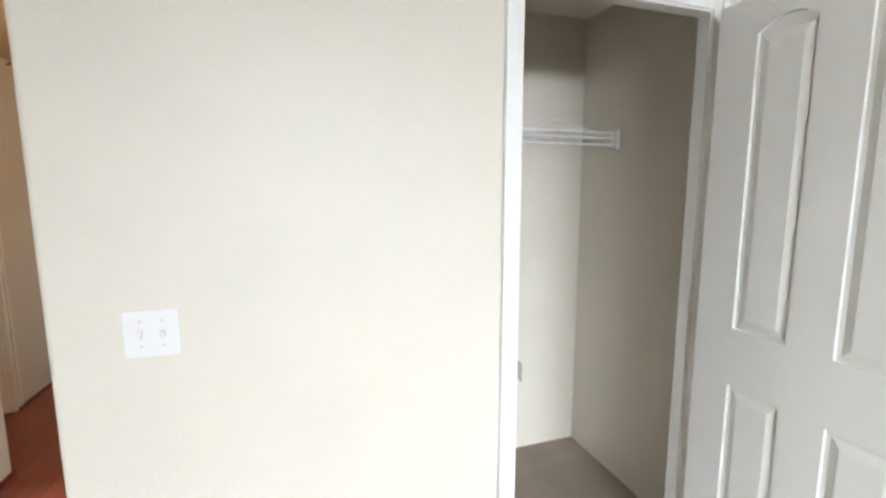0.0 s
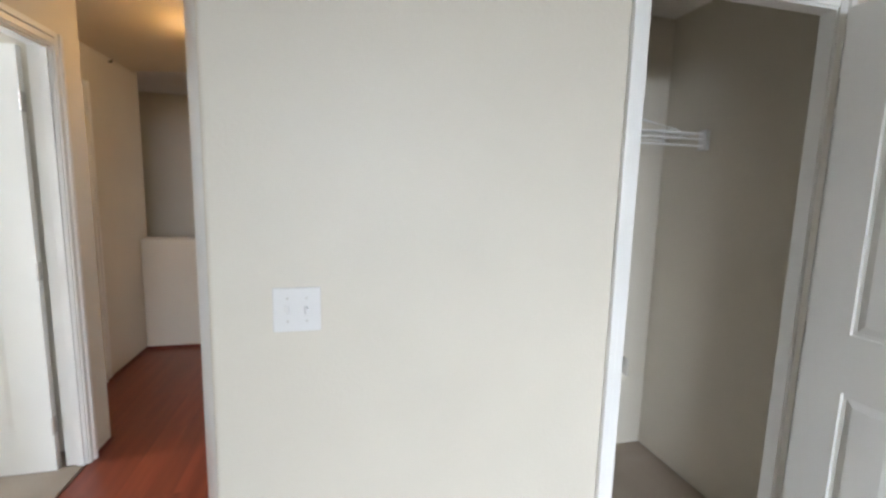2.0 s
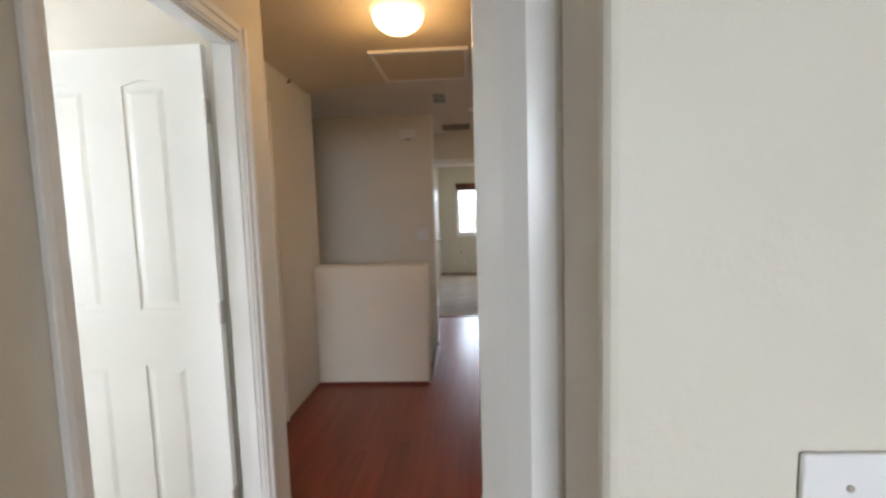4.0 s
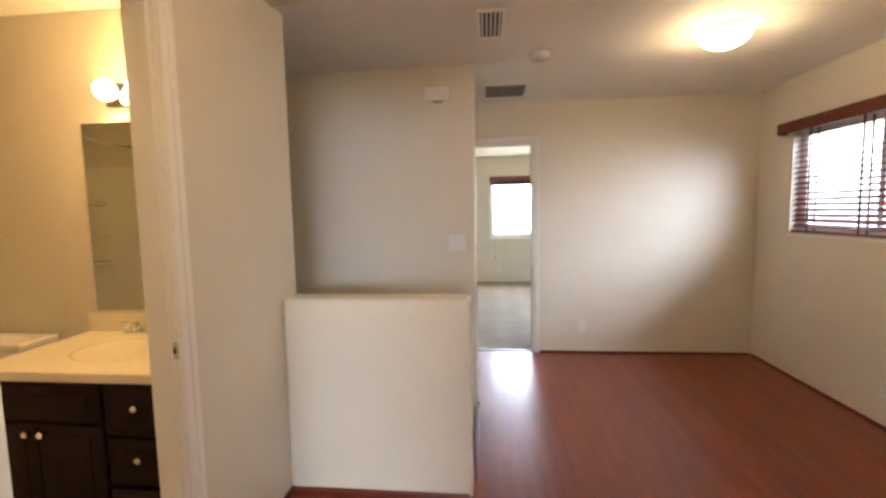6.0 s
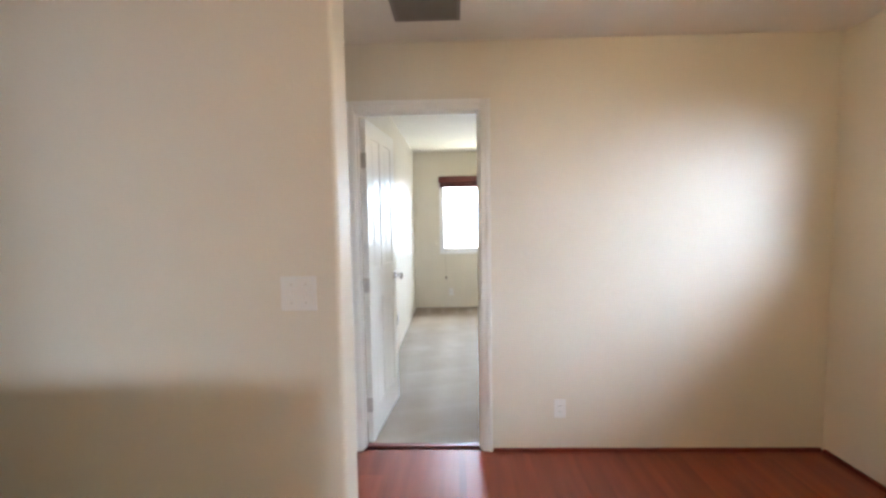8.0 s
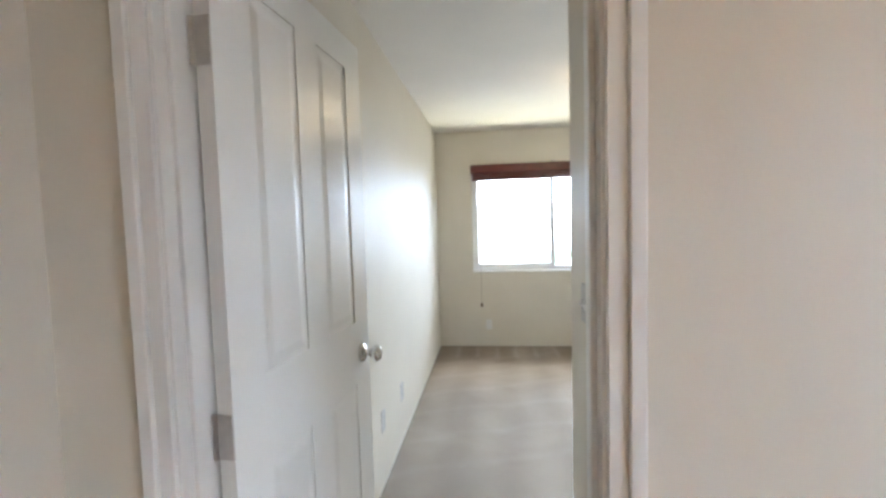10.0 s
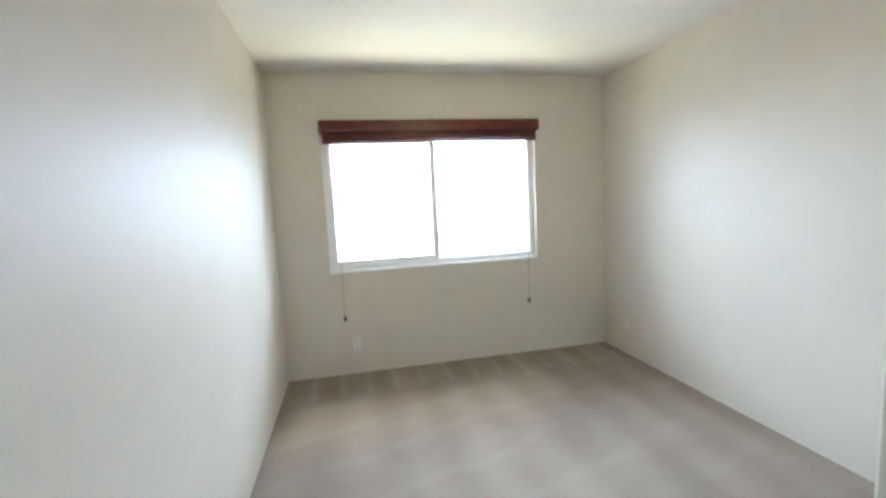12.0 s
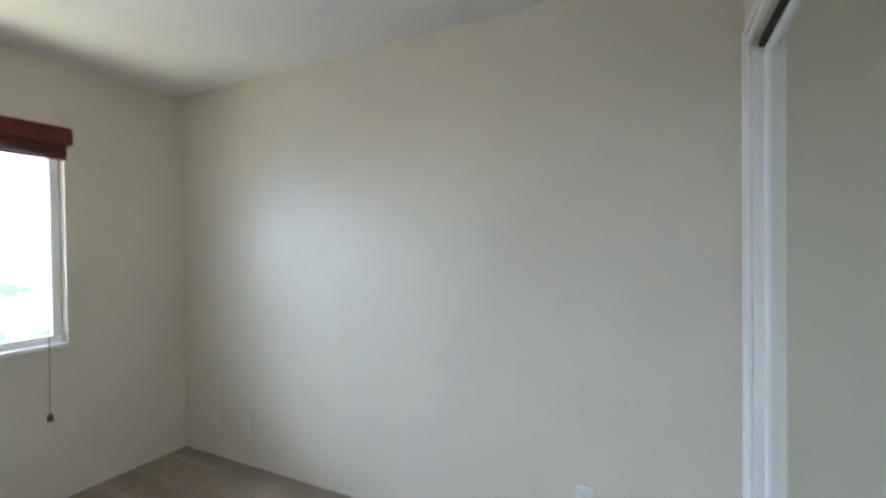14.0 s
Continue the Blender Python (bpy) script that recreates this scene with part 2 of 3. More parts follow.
structure("floor_near_bedroom", boxes((-0.4, 5.2, -7.3, -3.202, -0.25, 0.0), (1.5, 3.75, -3.202, -2.0, -0.25, 0.0)), CARPET, "beige cut pile carpet", "floor")
structure("floor_side_room", boxes((-2.7, 0.285, -3.1, -1.7, -0.25, 0.004), (0.285, 0.37, -2.668, -1.862, -0.25, 0.004)), CARPET, "beige carpet of the side room", "floor")
structure("floor_bathroom", boxes((-2.6, -0.105, -1.6, -0.08, -0.25, -0.004)), COUNTER, "cream vinyl bathroom floor", "floor")

# ceilings
structure("ceiling_landing", boxes((-3.2, 3.66, -3.1, 2.25, H, H + 0.15)), CEIL, "white textured ceiling of landing and loft", "ceiling")
structure("ceiling_bedroom", boxes((0.55, 3.75, 2.25, 6.6, H, H + 0.15)), CEIL, "white textured bedroom ceiling", "ceiling")
structure("ceiling_near_bedroom", boxes((-0.5, 5.3, -7.4, -3.1, H + 0.1, H + 0.25), (1.5, 3.8, -3.1, -2.0, H - 0.01, H + 0.004)), CEIL, "white textured ceiling of the near bedroom", "ceiling")
# hall ceiling: thin panel 12 mm below the landing's, ending on a slant
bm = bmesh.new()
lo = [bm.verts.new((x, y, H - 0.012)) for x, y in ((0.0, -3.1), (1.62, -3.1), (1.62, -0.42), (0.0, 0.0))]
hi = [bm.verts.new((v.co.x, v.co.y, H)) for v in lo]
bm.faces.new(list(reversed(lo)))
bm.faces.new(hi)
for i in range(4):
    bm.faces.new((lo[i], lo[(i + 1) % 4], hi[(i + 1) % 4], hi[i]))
structure("ceiling_hall", bm, HALL_CEIL, "cream hall ceiling panel with a straight slanting edge", "ceiling")

# ---- structure: walls ----
WT = H + 0.1
Y1 = -3.245
# wall between near bedroom and hall, with the closet opening
wall_switch = structure("wall_switch", boxes((1.365, 2.533, Y1, -3.10, 0, WT), (2.533, 3.222, Y1, -3.20, 2.085, WT), (3.222, 5.2, Y1, -3.20, 0, WT), (-0.4, 0.44, Y1, -3.10, 0, WT), (0.44, 1.36, Y1, -3.10, 2.14, WT)), WALL, "cream painted bedroom wall with eased corners")
mod = wall_switch.modifiers.new("eased", "BEVEL")
mod.width, mod.segments, mod.limit_method = 0.012, 3, "ANGLE"
structure("wall_hall_end", boxes((1.36, 1.50, -3.10, -2.0, 0, H), (1.50, 3.62, -2.26, -1.98, 0, H)), WALL, "cream painted wall behind the closet")
structure("wall_closet_side", boxes((3.45, 3.58, -3.175, -2.26, 0, H)), WALL, "cream closet side wall")
structure("wall_near_bedroom_left", boxes((-0.5, -0.4, -7.4, -3.1, 0, WT)), WALL, "cream bedroom wall")
structure("wall_near_bedroom_right", boxes((5.2, 5.3, -7.4, -3.1, 0, WT)), WALL, "cream bedroom wall")
structure("wall_near_bedroom_window", boxes((-0.5, 1.2, -7.4, -7.28, 0, WT), (3.2, 5.3, -7.4, -7.28, 0, WT), (1.2, 3.2, -7.4, -7.28, 0, 0.8), (1.2, 3.2, -7.4, -7.28, 2.15, WT)), WALL, "cream bedroom wall with a wide window opening")
# hall left wall with side room door
structure("wall_hall_left", boxes((0.29, 0.388, -3.10, -2.67, 0, H), (0.29, 0.388, -2.67, -1.86, 2.11, H), (0.29, 0.388, -1.86, -1.622, 0, H), (0.0, 0.29, -1.71, -1.622, 0, H)), WALL, "cream hall wall with a bedroom doorway")
structure("wall_side_room", boxes((-2.7, 0.29, -3.2, -3.10, 0, H), (-2.7, 0.0, -1.71, -1.61, 0, H), (-2.7, -2.6, -3.1, -2.95, 0, H), (-2.7, -2.6, -1.95, -1.71, 0, H), (-2.7, -2.6, -2.95, -1.95, 0, 0.9), (-2.7, -2.6, -2.95, -1.95, 2.1, H)), WALL, "cream side room walls with a window opening")
# wall with bathroom doorway
structure("wall_bathroom_door", boxes((-0.11, 0.0, -0.79, 0.11, 0, H), (-0.11, 0.0, -1.60, -1.57, 0, H), (-0.11, 0.0, -1.57, -0.79, 2.11, H)), WALL, "cream hall wall with the bathroom doorway")
structure("wall_bathroom_back", boxes((-3.2, -0.11, -0.085, 0.11, -3.0, H)), WALL, "cream wall behind the vanity")
structure("wall_bathroom_left", boxes((-2.6, -2.5, -1.61, -0.085, 0, H)), WALL, "cream bathroom end wall")
# stairwell
wall_stair = structure("wall_stair", boxes((-3.2, 0.945, 0.99, 1.16, -3.0, H)), WALL, "cream stairwell wall with a rounded end")
mod = wall_stair.modifiers.new("eased", "BEVEL")
mod.width, mod.segments, mod.limit_method = 0.015, 3, "ANGLE"
structure("wall_stair_end", boxes((-3.3, -3.2, -0.08, 1.16, -3.0, H)), WALL, "cream stairwell end wall")
half_wall = structure("half_wall", boxes((0.0, 0.942, -0.062, 0.085, -0.25, 1.004)), WALL, "low cream painted half wall with rounded corners beside the stairs")
mod = half_wall.modifiers.new("eased", "BEVEL")
mod.width, mod.segments, mod.limit_method = 0.02, 4, "ANGLE"
for i in range(13):
    x1 = 0.945 - 0.26 * i
    st = part("step", boxes((x1 - 0.285, x1, 0.087, 0.985, -0.18 * (i + 1) - 0.18, -0.18 * (i + 1)), bevel=0.008), CARPET)
    tagged(st, "beige carpeted stair step", "stair", "stairs", "structure")
# far wall with bedroom door
structure("wall_far", boxes((0.40, 0.735, 2.195, 2.305, 0, H), (0.735, 1.475, 2.195, 2.305, 2.05, H), (1.475, 3.62, 2.195, 2.305, 0, H)), WALL, "cream loft wall with the far bedroom doorway")
structure("wall_landing_left", boxes((0.40, 0.50, 1.16, 2.195, 0, H)), WALL, "cream wall of the recess beside the stairs")
# loft window wall
LY0, LY1, LZ0, LZ1 = 0.22, 1.745, 1.185, 2.03
structure("wall_loft_window", boxes((3.50, 3.64, -2.1, LY0, 0, H), (3.50, 3.64, LY1, 2.195, 0, H), (3.50, 3.64, LY0, LY1, 0, LZ0), (3.50, 3.64, LY0, LY1, LZ1, H)), WALL, "cream loft wall with a window opening")
# far bedroom
structure("wall_bedroom_left", boxes((0.57, 0.685, 2.305, 6.6, 0, H)), WALL, "cream bedroom wall beside the open door")
structure("wall_bedroom_right", boxes((3.54, 3.66, 2.305, 6.6, 0, H)), WALL, "cream bedroom wall with pale daylight on it")
BX0, BX1, BZ0, BZ1 = 1.075, 2.875, 0.865, 1.96
structure("wall_bedroom_window", boxes((0.57, BX0, 6.455, 6.60, 0, H), (BX1, 3.66, 6.455, 6.60, 0, H), (BX0, BX1, 6.455, 6.60, 0, BZ0), (BX0, BX1, 6.455, 6.60, BZ1, H)), WALL, "cream bedroom wall with a wide window opening")
wing = structure("wall_wing", boxes((1.565, 1.68, 2.305, 3.05, 0, H)), WALL, "short cream wing wall inside the bedroom door")
mod = wing.modifiers.new("eased", "BEVEL")
mod.width, mod.segments, mod.limit_method = 0.012, 3, "ANGLE"


# ---- trim ----
def casing(name, axis, plane, side, a0, a1, top, label, w=0.062, left=True, right=True, base=0.0):
    """Door casing round an opening a0..a1 of height top, on the face at plane, standing out towards side."""
    bm = bmesh.new()
    t0, t1, t2 = plane, plane + side * 0.010, plane + side * 0.018
    segs = []
    if left:
        segs.append((a0 - w, a0 - 0.004, base, top + w))
    if right:
        segs.append((a1 + 0.004, a1 + w, base, top + w))
    for n, (p, q, z0, z1) in enumerate(segs):
        mid = p + (q - p) * (0.45 if q < a1 else 0.55)
        inner = (mid, q) if q < a1 else (p, mid)
        outer = (p, mid) if q < a1 else (mid, q)
        for (u, v), t in ((outer, t2), (inner, t1)):
            d = (min(t0, t), max(t0, t), u, v) if axis == "x" else (u, v, min(t0, t), max(t0, t))
            box(bm, *d, z0, z1, bevel=0.003)
    for z0, z1, t in ((top + 0.004, top + w * 0.55, t1), (top + w * 0.55, top + w, t2)):
        u, v = (a0 - 0.003 if left else a0), (a1 + 0.003 if right else a1)
        d = (min(t0, t), max(t0, t), u, v) if axis == "x" else (u, v, min(t0, t), max(t0, t))
        box(bm, *d, z0, z1, bevel=0.003)
    return tagged(part(name, bm, TRIM), label, "trim", kind="structure")


def jamb(name, axis, p0, p1, a0, a1, top, label, stop=True, stop_at=0.5):
    """The lining of a doorway: two sides and a head, with a stop strip."""
    bm = bmesh.new()
    t = 0.016
    pm = p0 + (p1 - p0) * stop_at

    def put(u0, u1, q0, q1, z0, z1):
        d = (q0, q1, u0, u1) if axis == "x" else (u0, u1, q0, q1)
        box(bm, *d, z0, z1, bevel=0.002)
    put(a0, a0 + t, p0, p1, 0, top)
    put(a1 - t, a1, p0, p1, 0, top)
    put(a0 + t, a1 - t, p0, p1, top - t, top)
    if stop:
        put(a0 + t, a0 + t + 0.011, pm, pm + 0.035, 0, top - t)
        put(a1 - t - 0.011, a1 - t, pm, pm + 0.035, 0, top - t)
        put(a0 + t + 0.011, a1 - t - 0.011, pm, pm + 0.035, top - t - 0.011, top - t)
    return tagged(part(name, bm, TRIM), label, "door frame", kind="structure")


casing("trim_closet", "y", Y1, -1, 2.537, 3.215, 2.082, "white moulded closet door casing")
jamb("door_frame_closet", "y", Y1 - 0.002, -3.197, 2.520, 3.231, 2.096, "white closet door lining", stop=False)
bm = prism([(1.362, 3.097), (1.330, 3.097), (1.306, 3.06), (1.276, 2.998), (1.276, 2.95), (1.362, 2.95)], 0, 2.14)
bm.transform(Matrix.Rotation(radians(90), 4, "X"))
box(bm, 0.40, 0.47, -3.098, -2.99, 0, 2.14, bevel=0.006)
box(bm, 0.47, 1.276, -3.098, -2.99, 2.07, 2.14, bevel=0.006)
structure("door_frame_entry", bm, TRIM, "cream white bedroom doorway frame", "door frame")
casing("trim_side_door", "x", 0.388, 1, -2.67, -1.86, 2.11, "white moulded door casing in the hall")
jamb("door_frame_side", "x", 0.288, 0.390, -2.682, -1.848, 2.122, "white painted door lining in the hall", stop_at=0.5)
casing("trim_bathroom", "x", 0.0, 1, -1.57, -0.79, 2.11, "white bathroom door casing", left=False)
jamb("door_frame_bathroom", "x", -0.112, 0.002, -1.582, -0.776, 2.122, "white bathroom door lining")
casing("trim_far_door", "y", 2.195, -1, 0.735, 1.465, 2.045, "white moulded casing of the far bedroom door")
casing("trim_far_door_inside", "y", 2.305, 1, 0.735, 1.465, 2.045, "white casing on the bedroom face")
jamb("door_frame_far", "y", 2.193, 2.307, 0.722, 1.478, 2.058, "white lining of the far bedroom doorway", stop_at=0.25)
CX0, CX1, CY, CZ = 1.98, 3.42, 3.195, 2.06
structure("wall_bedroom_closet", boxes((CX1, 3.54, CY - 0.12, CY, 0, H), (1.90, CX0, CY - 0.12, CY, 0, H), (CX0, CX1, CY - 0.12, CY, CZ, H), (1.68, 1.90, 2.93, 3.045, 0, H)), WALL, "cream wall round the mirrored closet opening")
casing("trim_bedroom_closet", "y", CY, 1, CX0, CX1, CZ, "white casing of the mirrored closet")
structure("threshold", boxes((0.74, 1.46, 2.235, 2.275, -0.004, 0.007), bevel=0.003), SHOE, "dark red brown strip between laminate and carpet", "threshold")

shoe_runs = (
    (1.53, 3.48, 2.173, 2.193), (3.478, 3.498, -1.9, 2.17), (0.01, 0.93, -0.084, -0.064), (0.002, 0.022, -0.77, -0.03), (0.390, 0.408, -1.79, -1.622), (0.94, 0.957, 0.99, 1.16), (1.40, 3.48, -1.978, -1.96))
for x0, x1, y0, y1 in shoe_runs:
    structure("baseboard", boxes((x0, x1, y0, y1, -0.004, 0.022), bevel=0.006), SHOE, "thin red brown shoe moulding", "baseboard")
structure("trim_stair_nosing", boxes((0.93, 0.965, 0.087, 0.985, -0.03, 0.006), bevel=0.008), SHOE, "red brown stair nosing", "trim")


# ---- doors ----
def panel_door(name, m, width, height, label, panels, arch=0.0, knob=True, mat=None, core=0.0135):
    """Leaf along +x from its hinge at the origin; panels as (x0, x1, z0, z1)."""
    d = thing(name, m, label, "door")
    mat = mat or DOOR
    T, R = 0.0175, core
    leaf = part("leaf", boxes((0, width, -R, R, 0.008, height)), mat, d)
    xs = sorted({round(p[0], 3) for p in panels} | {round(p[1], 3) for p in panels})
    cols = [(xs[i], xs[i + 1]) for i in range(0, len(xs), 2)]
    edges = [0] + xs + [width]
    for s in (-1, 1):
        y0, y1 = (R, T) if s > 0 else (-T, -R)
        for i in range(0, len(edges), 2):
            part("stile", boxes((edges[i], edges[i + 1], y0, y1, 0.008, height)), mat, leaf)
        for c0, c1 in cols:
            zs = sorted({z for p in panels if abs(p[0] - c0) < 0.01 for z in (p[2], p[3])})
            lims = [0.008] + zs + [height]
            for i in range(0, len(lims), 2):
                if arch and i == len(lims) - 2:
                    n = 10
                    pts = [(c0, lims[i + 1]), (c0, lims[i])]
                    pts += [(c0 + (c1 - c0) * k / n, lims[i] + arch * math.sin(math.pi * k / n)) for k in range(1, n)]
                    pts += [(c1, lims[i]), (c1, lims[i + 1])]
                    part("rail", prism(pts, y0, y1), mat, leaf)
                else:
                    part("rail", boxes((c0, c1, y0, y1, lims[i], lims[i + 1])), mat, leaf)
        for x0, x1, z0, z1 in panels:
            b = bmesh.new()
            o, n = 0.012, 0.034
            ya, yb = s * R, s * (T - 0.001)
            ring = [[b.verts.new((x, y, z)) for x, z in ((x0 + k, z0 + k), (x1 - k, z0 + k), (x1 - k, z1 - k), (x0 + k, z1 - k))] for k, y in ((o, ya), (n, yb))]
            for i in range(4):
                b.faces.new((ring[0][i], ring[0][(i + 1) % 4], ring[1][(i + 1) % 4], ring[1][i]))
            b.faces.new(ring[1])
            bmesh.ops.recalc_face_normals(b, faces=b.faces)
            part("raised_panel", b, mat, leaf)
    if knob:
        for s in (-1, 1):
            k = Matrix.Translation((width - 0.065, s * T, 0.99)) @ Euler((radians(-90 * s), 0, 0)).to_matrix().to_4x4()
            part("knob", lathe([(0.032, 0), (0.032, 0.006), (0.026, 0.010), (0.012, 0.014), (0.011, 0.030), (0.020, 0.036), (0.027, 0.046), (0.027, 0.058), (0.020, 0.066), (0.006, 0.069)], 24, k), CHROME, d, "polished chrome round knob", True)
    for z in (0.25, height * 0.5, height - 0.25):
        b = bmesh.new()
        tube(b, (-0.004, T + 0.004, z - 0.045), (-0.004, T + 0.004, z + 0.045), 0.006)
        box(b, -0.004, 0.0, -T, T, z - 0.045, z + 0.045)
        part("hinge", b, STEEL, d)
    return d


def four_panels(w, low, mid0, mid1, top, stile=0.115, mullion=0.11):
    pw = (w - 2 * stile - mullion) / 2
    cols = ((stile, stile + pw), (w - stile - pw, w - stile))
    return [(a, b, z0, z1) for a, b in cols for z0, z1 in ((low, mid0), (mid1, top))]


panel_door("door_closet", pose(3.213, -3.299, 0, 0, 0, -91), 0.70, 2.065, "white painted panelled closet door standing open", four_panels(0.70, 0.22, 0.888, 1.075, 1.953, 0.13, 0.115), arch=0.03, knob=False, core=0.0095)
panel_door("door_side_room", pose(0.268, -1.885, 0, 0, 0, 180), 0.81, 2.092, "white panelled bedroom door standing open", four_panels(0.81, 0.237, 0.833, 1.065, 1.945, 0.152, 0.155), arch=0.02)
panel_door("door_far_bedroom", pose(0.765, 2.285, 0, 0, 0, 84.5), 0.715, 2.03, "white panelled bedroom door with chrome knob, open", four_panels(0.715, 0.2, 0.90, 1.105, 1.93))


# ---- wall plates ----
def plate(name, m, w, h, label, kind):
    d = thing(name, m, label, kind)
    b = bmesh.new()
    box(b, -w / 2, w / 2, -0.006, 0, -h / 2, h / 2, bevel=0.0025)
    part("cover_plate", b, PLATE, d)
    if kind == "switch":
        n = 2 if w > 0.1 else 1
        for i in range(n):
            x = (i - (n - 1) / 2) * 0.046
            part("toggle_slot", boxes((x - 0.006, x + 0.006, -0.0075, -0.0058, -0.013, 0.013), bevel=0.001), PLATE, d)
            up = 1 if i % 2 else -1
            t = bmesh.new()
            box(t, x - 0.0045, x + 0.0045, -0.017, -0.006, -0.010, 0.010, bevel=0.002)
            bmesh.ops.rotate(t, verts=t.verts, cent=(x, -0.006, 0), matrix=Euler((radians(22 * up), 0, 0)).to_matrix())
            part("toggle", t, PLATE, d)
            for z in (-0.030, 0.030):
                s = bmesh.new()
                tube(s, (x, -0.0072, z), (x, -0.0055, z), 0.003, segs=8)
                part("screw", s, STEEL, d)
    else:
        for z in (-0.02, 0.02):
            r = bmesh.new()
            box(r, -0.016, 0.016, -0.0075, -0.0055, z - 0.014, z + 0.014, bevel=0.0015)
            sock = part("receptacle", r, PLATE, d)
            part("slot", boxes((-0.008, -0.006, -0.0080, -0.0072, z - 0.004, z + 0.005), (0.006, 0.008, -0.0080, -0.0072, z - 0.004, z + 0.005)), PLATE_DARK, sock)
    return d


plate("light_switch", pose(1.572, Y1, 1.174, 0, 0, 0), 0.116, 0.114, "white double toggle switch plate on cream wall", "switch")
plate("light_switch", pose(0.812, 0.99, 1.193, 0, 0, 0), 0.116, 0.112, "white double toggle switch plate above the stairs", "switch")
plate("light_switch", pose(1.565, 2.786, 1.178, 0, 0, -90), 0.116, 0.114, "white double toggle switch plate on the wing wall", "switch")
plate("light_switch", pose(0.388, -2.955, 1.15, 0, 0, 90), 0.116, 0.135, "white switch plate on the hall wall", "switch")
for x, y, z, a, say in ((1.935, 2.195, 0.265, 0, "low on the loft wall"), (3.50, 0.79, 0.25, -90, "under the loft window"), (1.246, 6.455, 0.25, 0, "under the bedroom window"),
                        (3.54, 6.127, 0.263, -90, "near the bedroom corner"), (3.54, 5.824, 0.262, -90, "on the bedroom wall"), (3.54, 3.77, 0.30, -90, "low beside the closet"),
                        (0.685, 4.25, 0.33, 90, "on the long bedroom wall"), (0.685, 3.76, 0.36, 90, "on the long bedroom wall")):
    plate("wall_outlet", pose(x, y, z, 0, 0, a), 0.070, 0.114, "white duplex outlet plate " + say, "outlet")


# ---- ceiling things ----
def bowl_light(x, y, label, r=0.135):
    d = thing("ceiling_light", pose(x, y, H), label, "ceiling light", "bowl lights")
    part("base", lathe([(r * 0.80, -0.002), (r * 0.82, -0.022), (r * 0.70, -0.030)], 36), STEEL, d, "thin metal base ring", True)
    prof = [(r * 0.86, -0.026)]
    for k in range(1, 9):
        a = math.pi / 2 * k / 8
        prof.append((r * math.cos(a) + 0.001, -0.030 - 0.088 * math.sin(a)))
    ob = part("glass_bowl", lathe([(r * 0.86, -0.024), (r, -0.030)] + prof[1:], 36), GLOW, d, "glowing frosted glass bowl", True)
    ob.visible_shadow = False
    return d


bowl_light(0.955, -1.335, "lit frosted bowl light on the hall ceiling", 0.125)
bowl_light(2.39, 0.62, "lit frosted bowl light on the loft ceiling", 0.135)
bowl_light(2.13, 4.74, "lit frosted bowl light on the bedroom ceiling", 0.14)


def vent(x0, x1, y0, y1, along, n, label, z=H):
    d = thing("ceiling_vent", pose((x0 + x1) / 2, (y0 + y1) / 2, z), label, "vent")
    a, b, f = (x1 - x0) / 2, (y1 - y0) / 2, 0.018
    part("backing", boxes((-a + f, a - f, -b + f, b - f, -0.004, -0.001)), DARK, d, "dark duct behind the slats")
    part("frame", boxes((-a, a, -b, -b + f, -0.012, 0), (-a, a, b - f, b, -0.012, 0), (-a, -a + f, -b + f, b - f, -0.012, 0), (a - f, a, -b + f, b - f, -0.012, 0)), VENT if along == "x" else TRIM, d)
    for i in range(n):
        t = (i + 0.5) / n
        m = bmesh.new()
        if along == "x":
            y = -b + f + t * 2 * (b - f)
            box(m, -a + f, a - f, y - 0.005, y + 0.005, -0.011, -0.009)
        else:
            x = -a + f + t * 2 * (a - f)
            box(m, x - 0.0045, x + 0.0045, -b + f, b - f, -0.011, -0.008)
        part("slat", m, VENT if along == "x" else TRIM, d)
    return d


vent(0.985, 1.135, 0.19, 0.56, "y", 5, "white louvred ceiling vent with dark gaps")
vent(1.025, 1.355, 1.595, 1.905, "x", 16, "grey return air grille in the ceiling")
vent(1.02, 1.22, -2.02, -1.80, "y", 6, "small dark louvred hall ceiling vent", H - 0.012)

sd = thing("smoke_detector", pose(1.385, 0.885, H), "round white smoke detector on the ceiling", "smoke detector")
part("body", lathe([(0.066, 0), (0.068, -0.012), (0.062, -0.030), (0.048, -0.038), (0.020, -0.041)], 32), PLATE, sd, "", True)
part("mount_ring", lathe([(0.072, 0), (0.072, -0.008), (0.060, -0.010)], 32), PLATE, sd, "", True)

hatch = thing("attic_hatch", pose(1.0, -0.52, H - 0.012), "square attic hatch with thin white trim", "hatch")
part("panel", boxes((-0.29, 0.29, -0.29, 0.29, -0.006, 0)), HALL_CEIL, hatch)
part("frame", boxes((-0.31, 0.31, -0.315, -0.285, -0.018, 0), (-0.31, 0.31, 0.285, 0.31, -0.012, 0), (-0.31, -0.285, -0.285, 0.285, -0.012, 0), (0.285, 0.31, -0.285, 0.285, -0.012, 0), bevel=0.003), TRIM, hatch, "white trim strip")

chime = thing("door_chime", pose(0.695, 0.99, 2.225), "white plastic door chime box on the stair wall", "door chime")
part("case", boxes((-0.088, 0.088, -0.048, 0, -0.042, 0.055), bevel=0.008), PLATE, chime)
part("sound_slot", boxes((-0.03, 0.03, -0.040, -0.012, -0.052, -0.041)), VENT, chime, "grey lower grille")

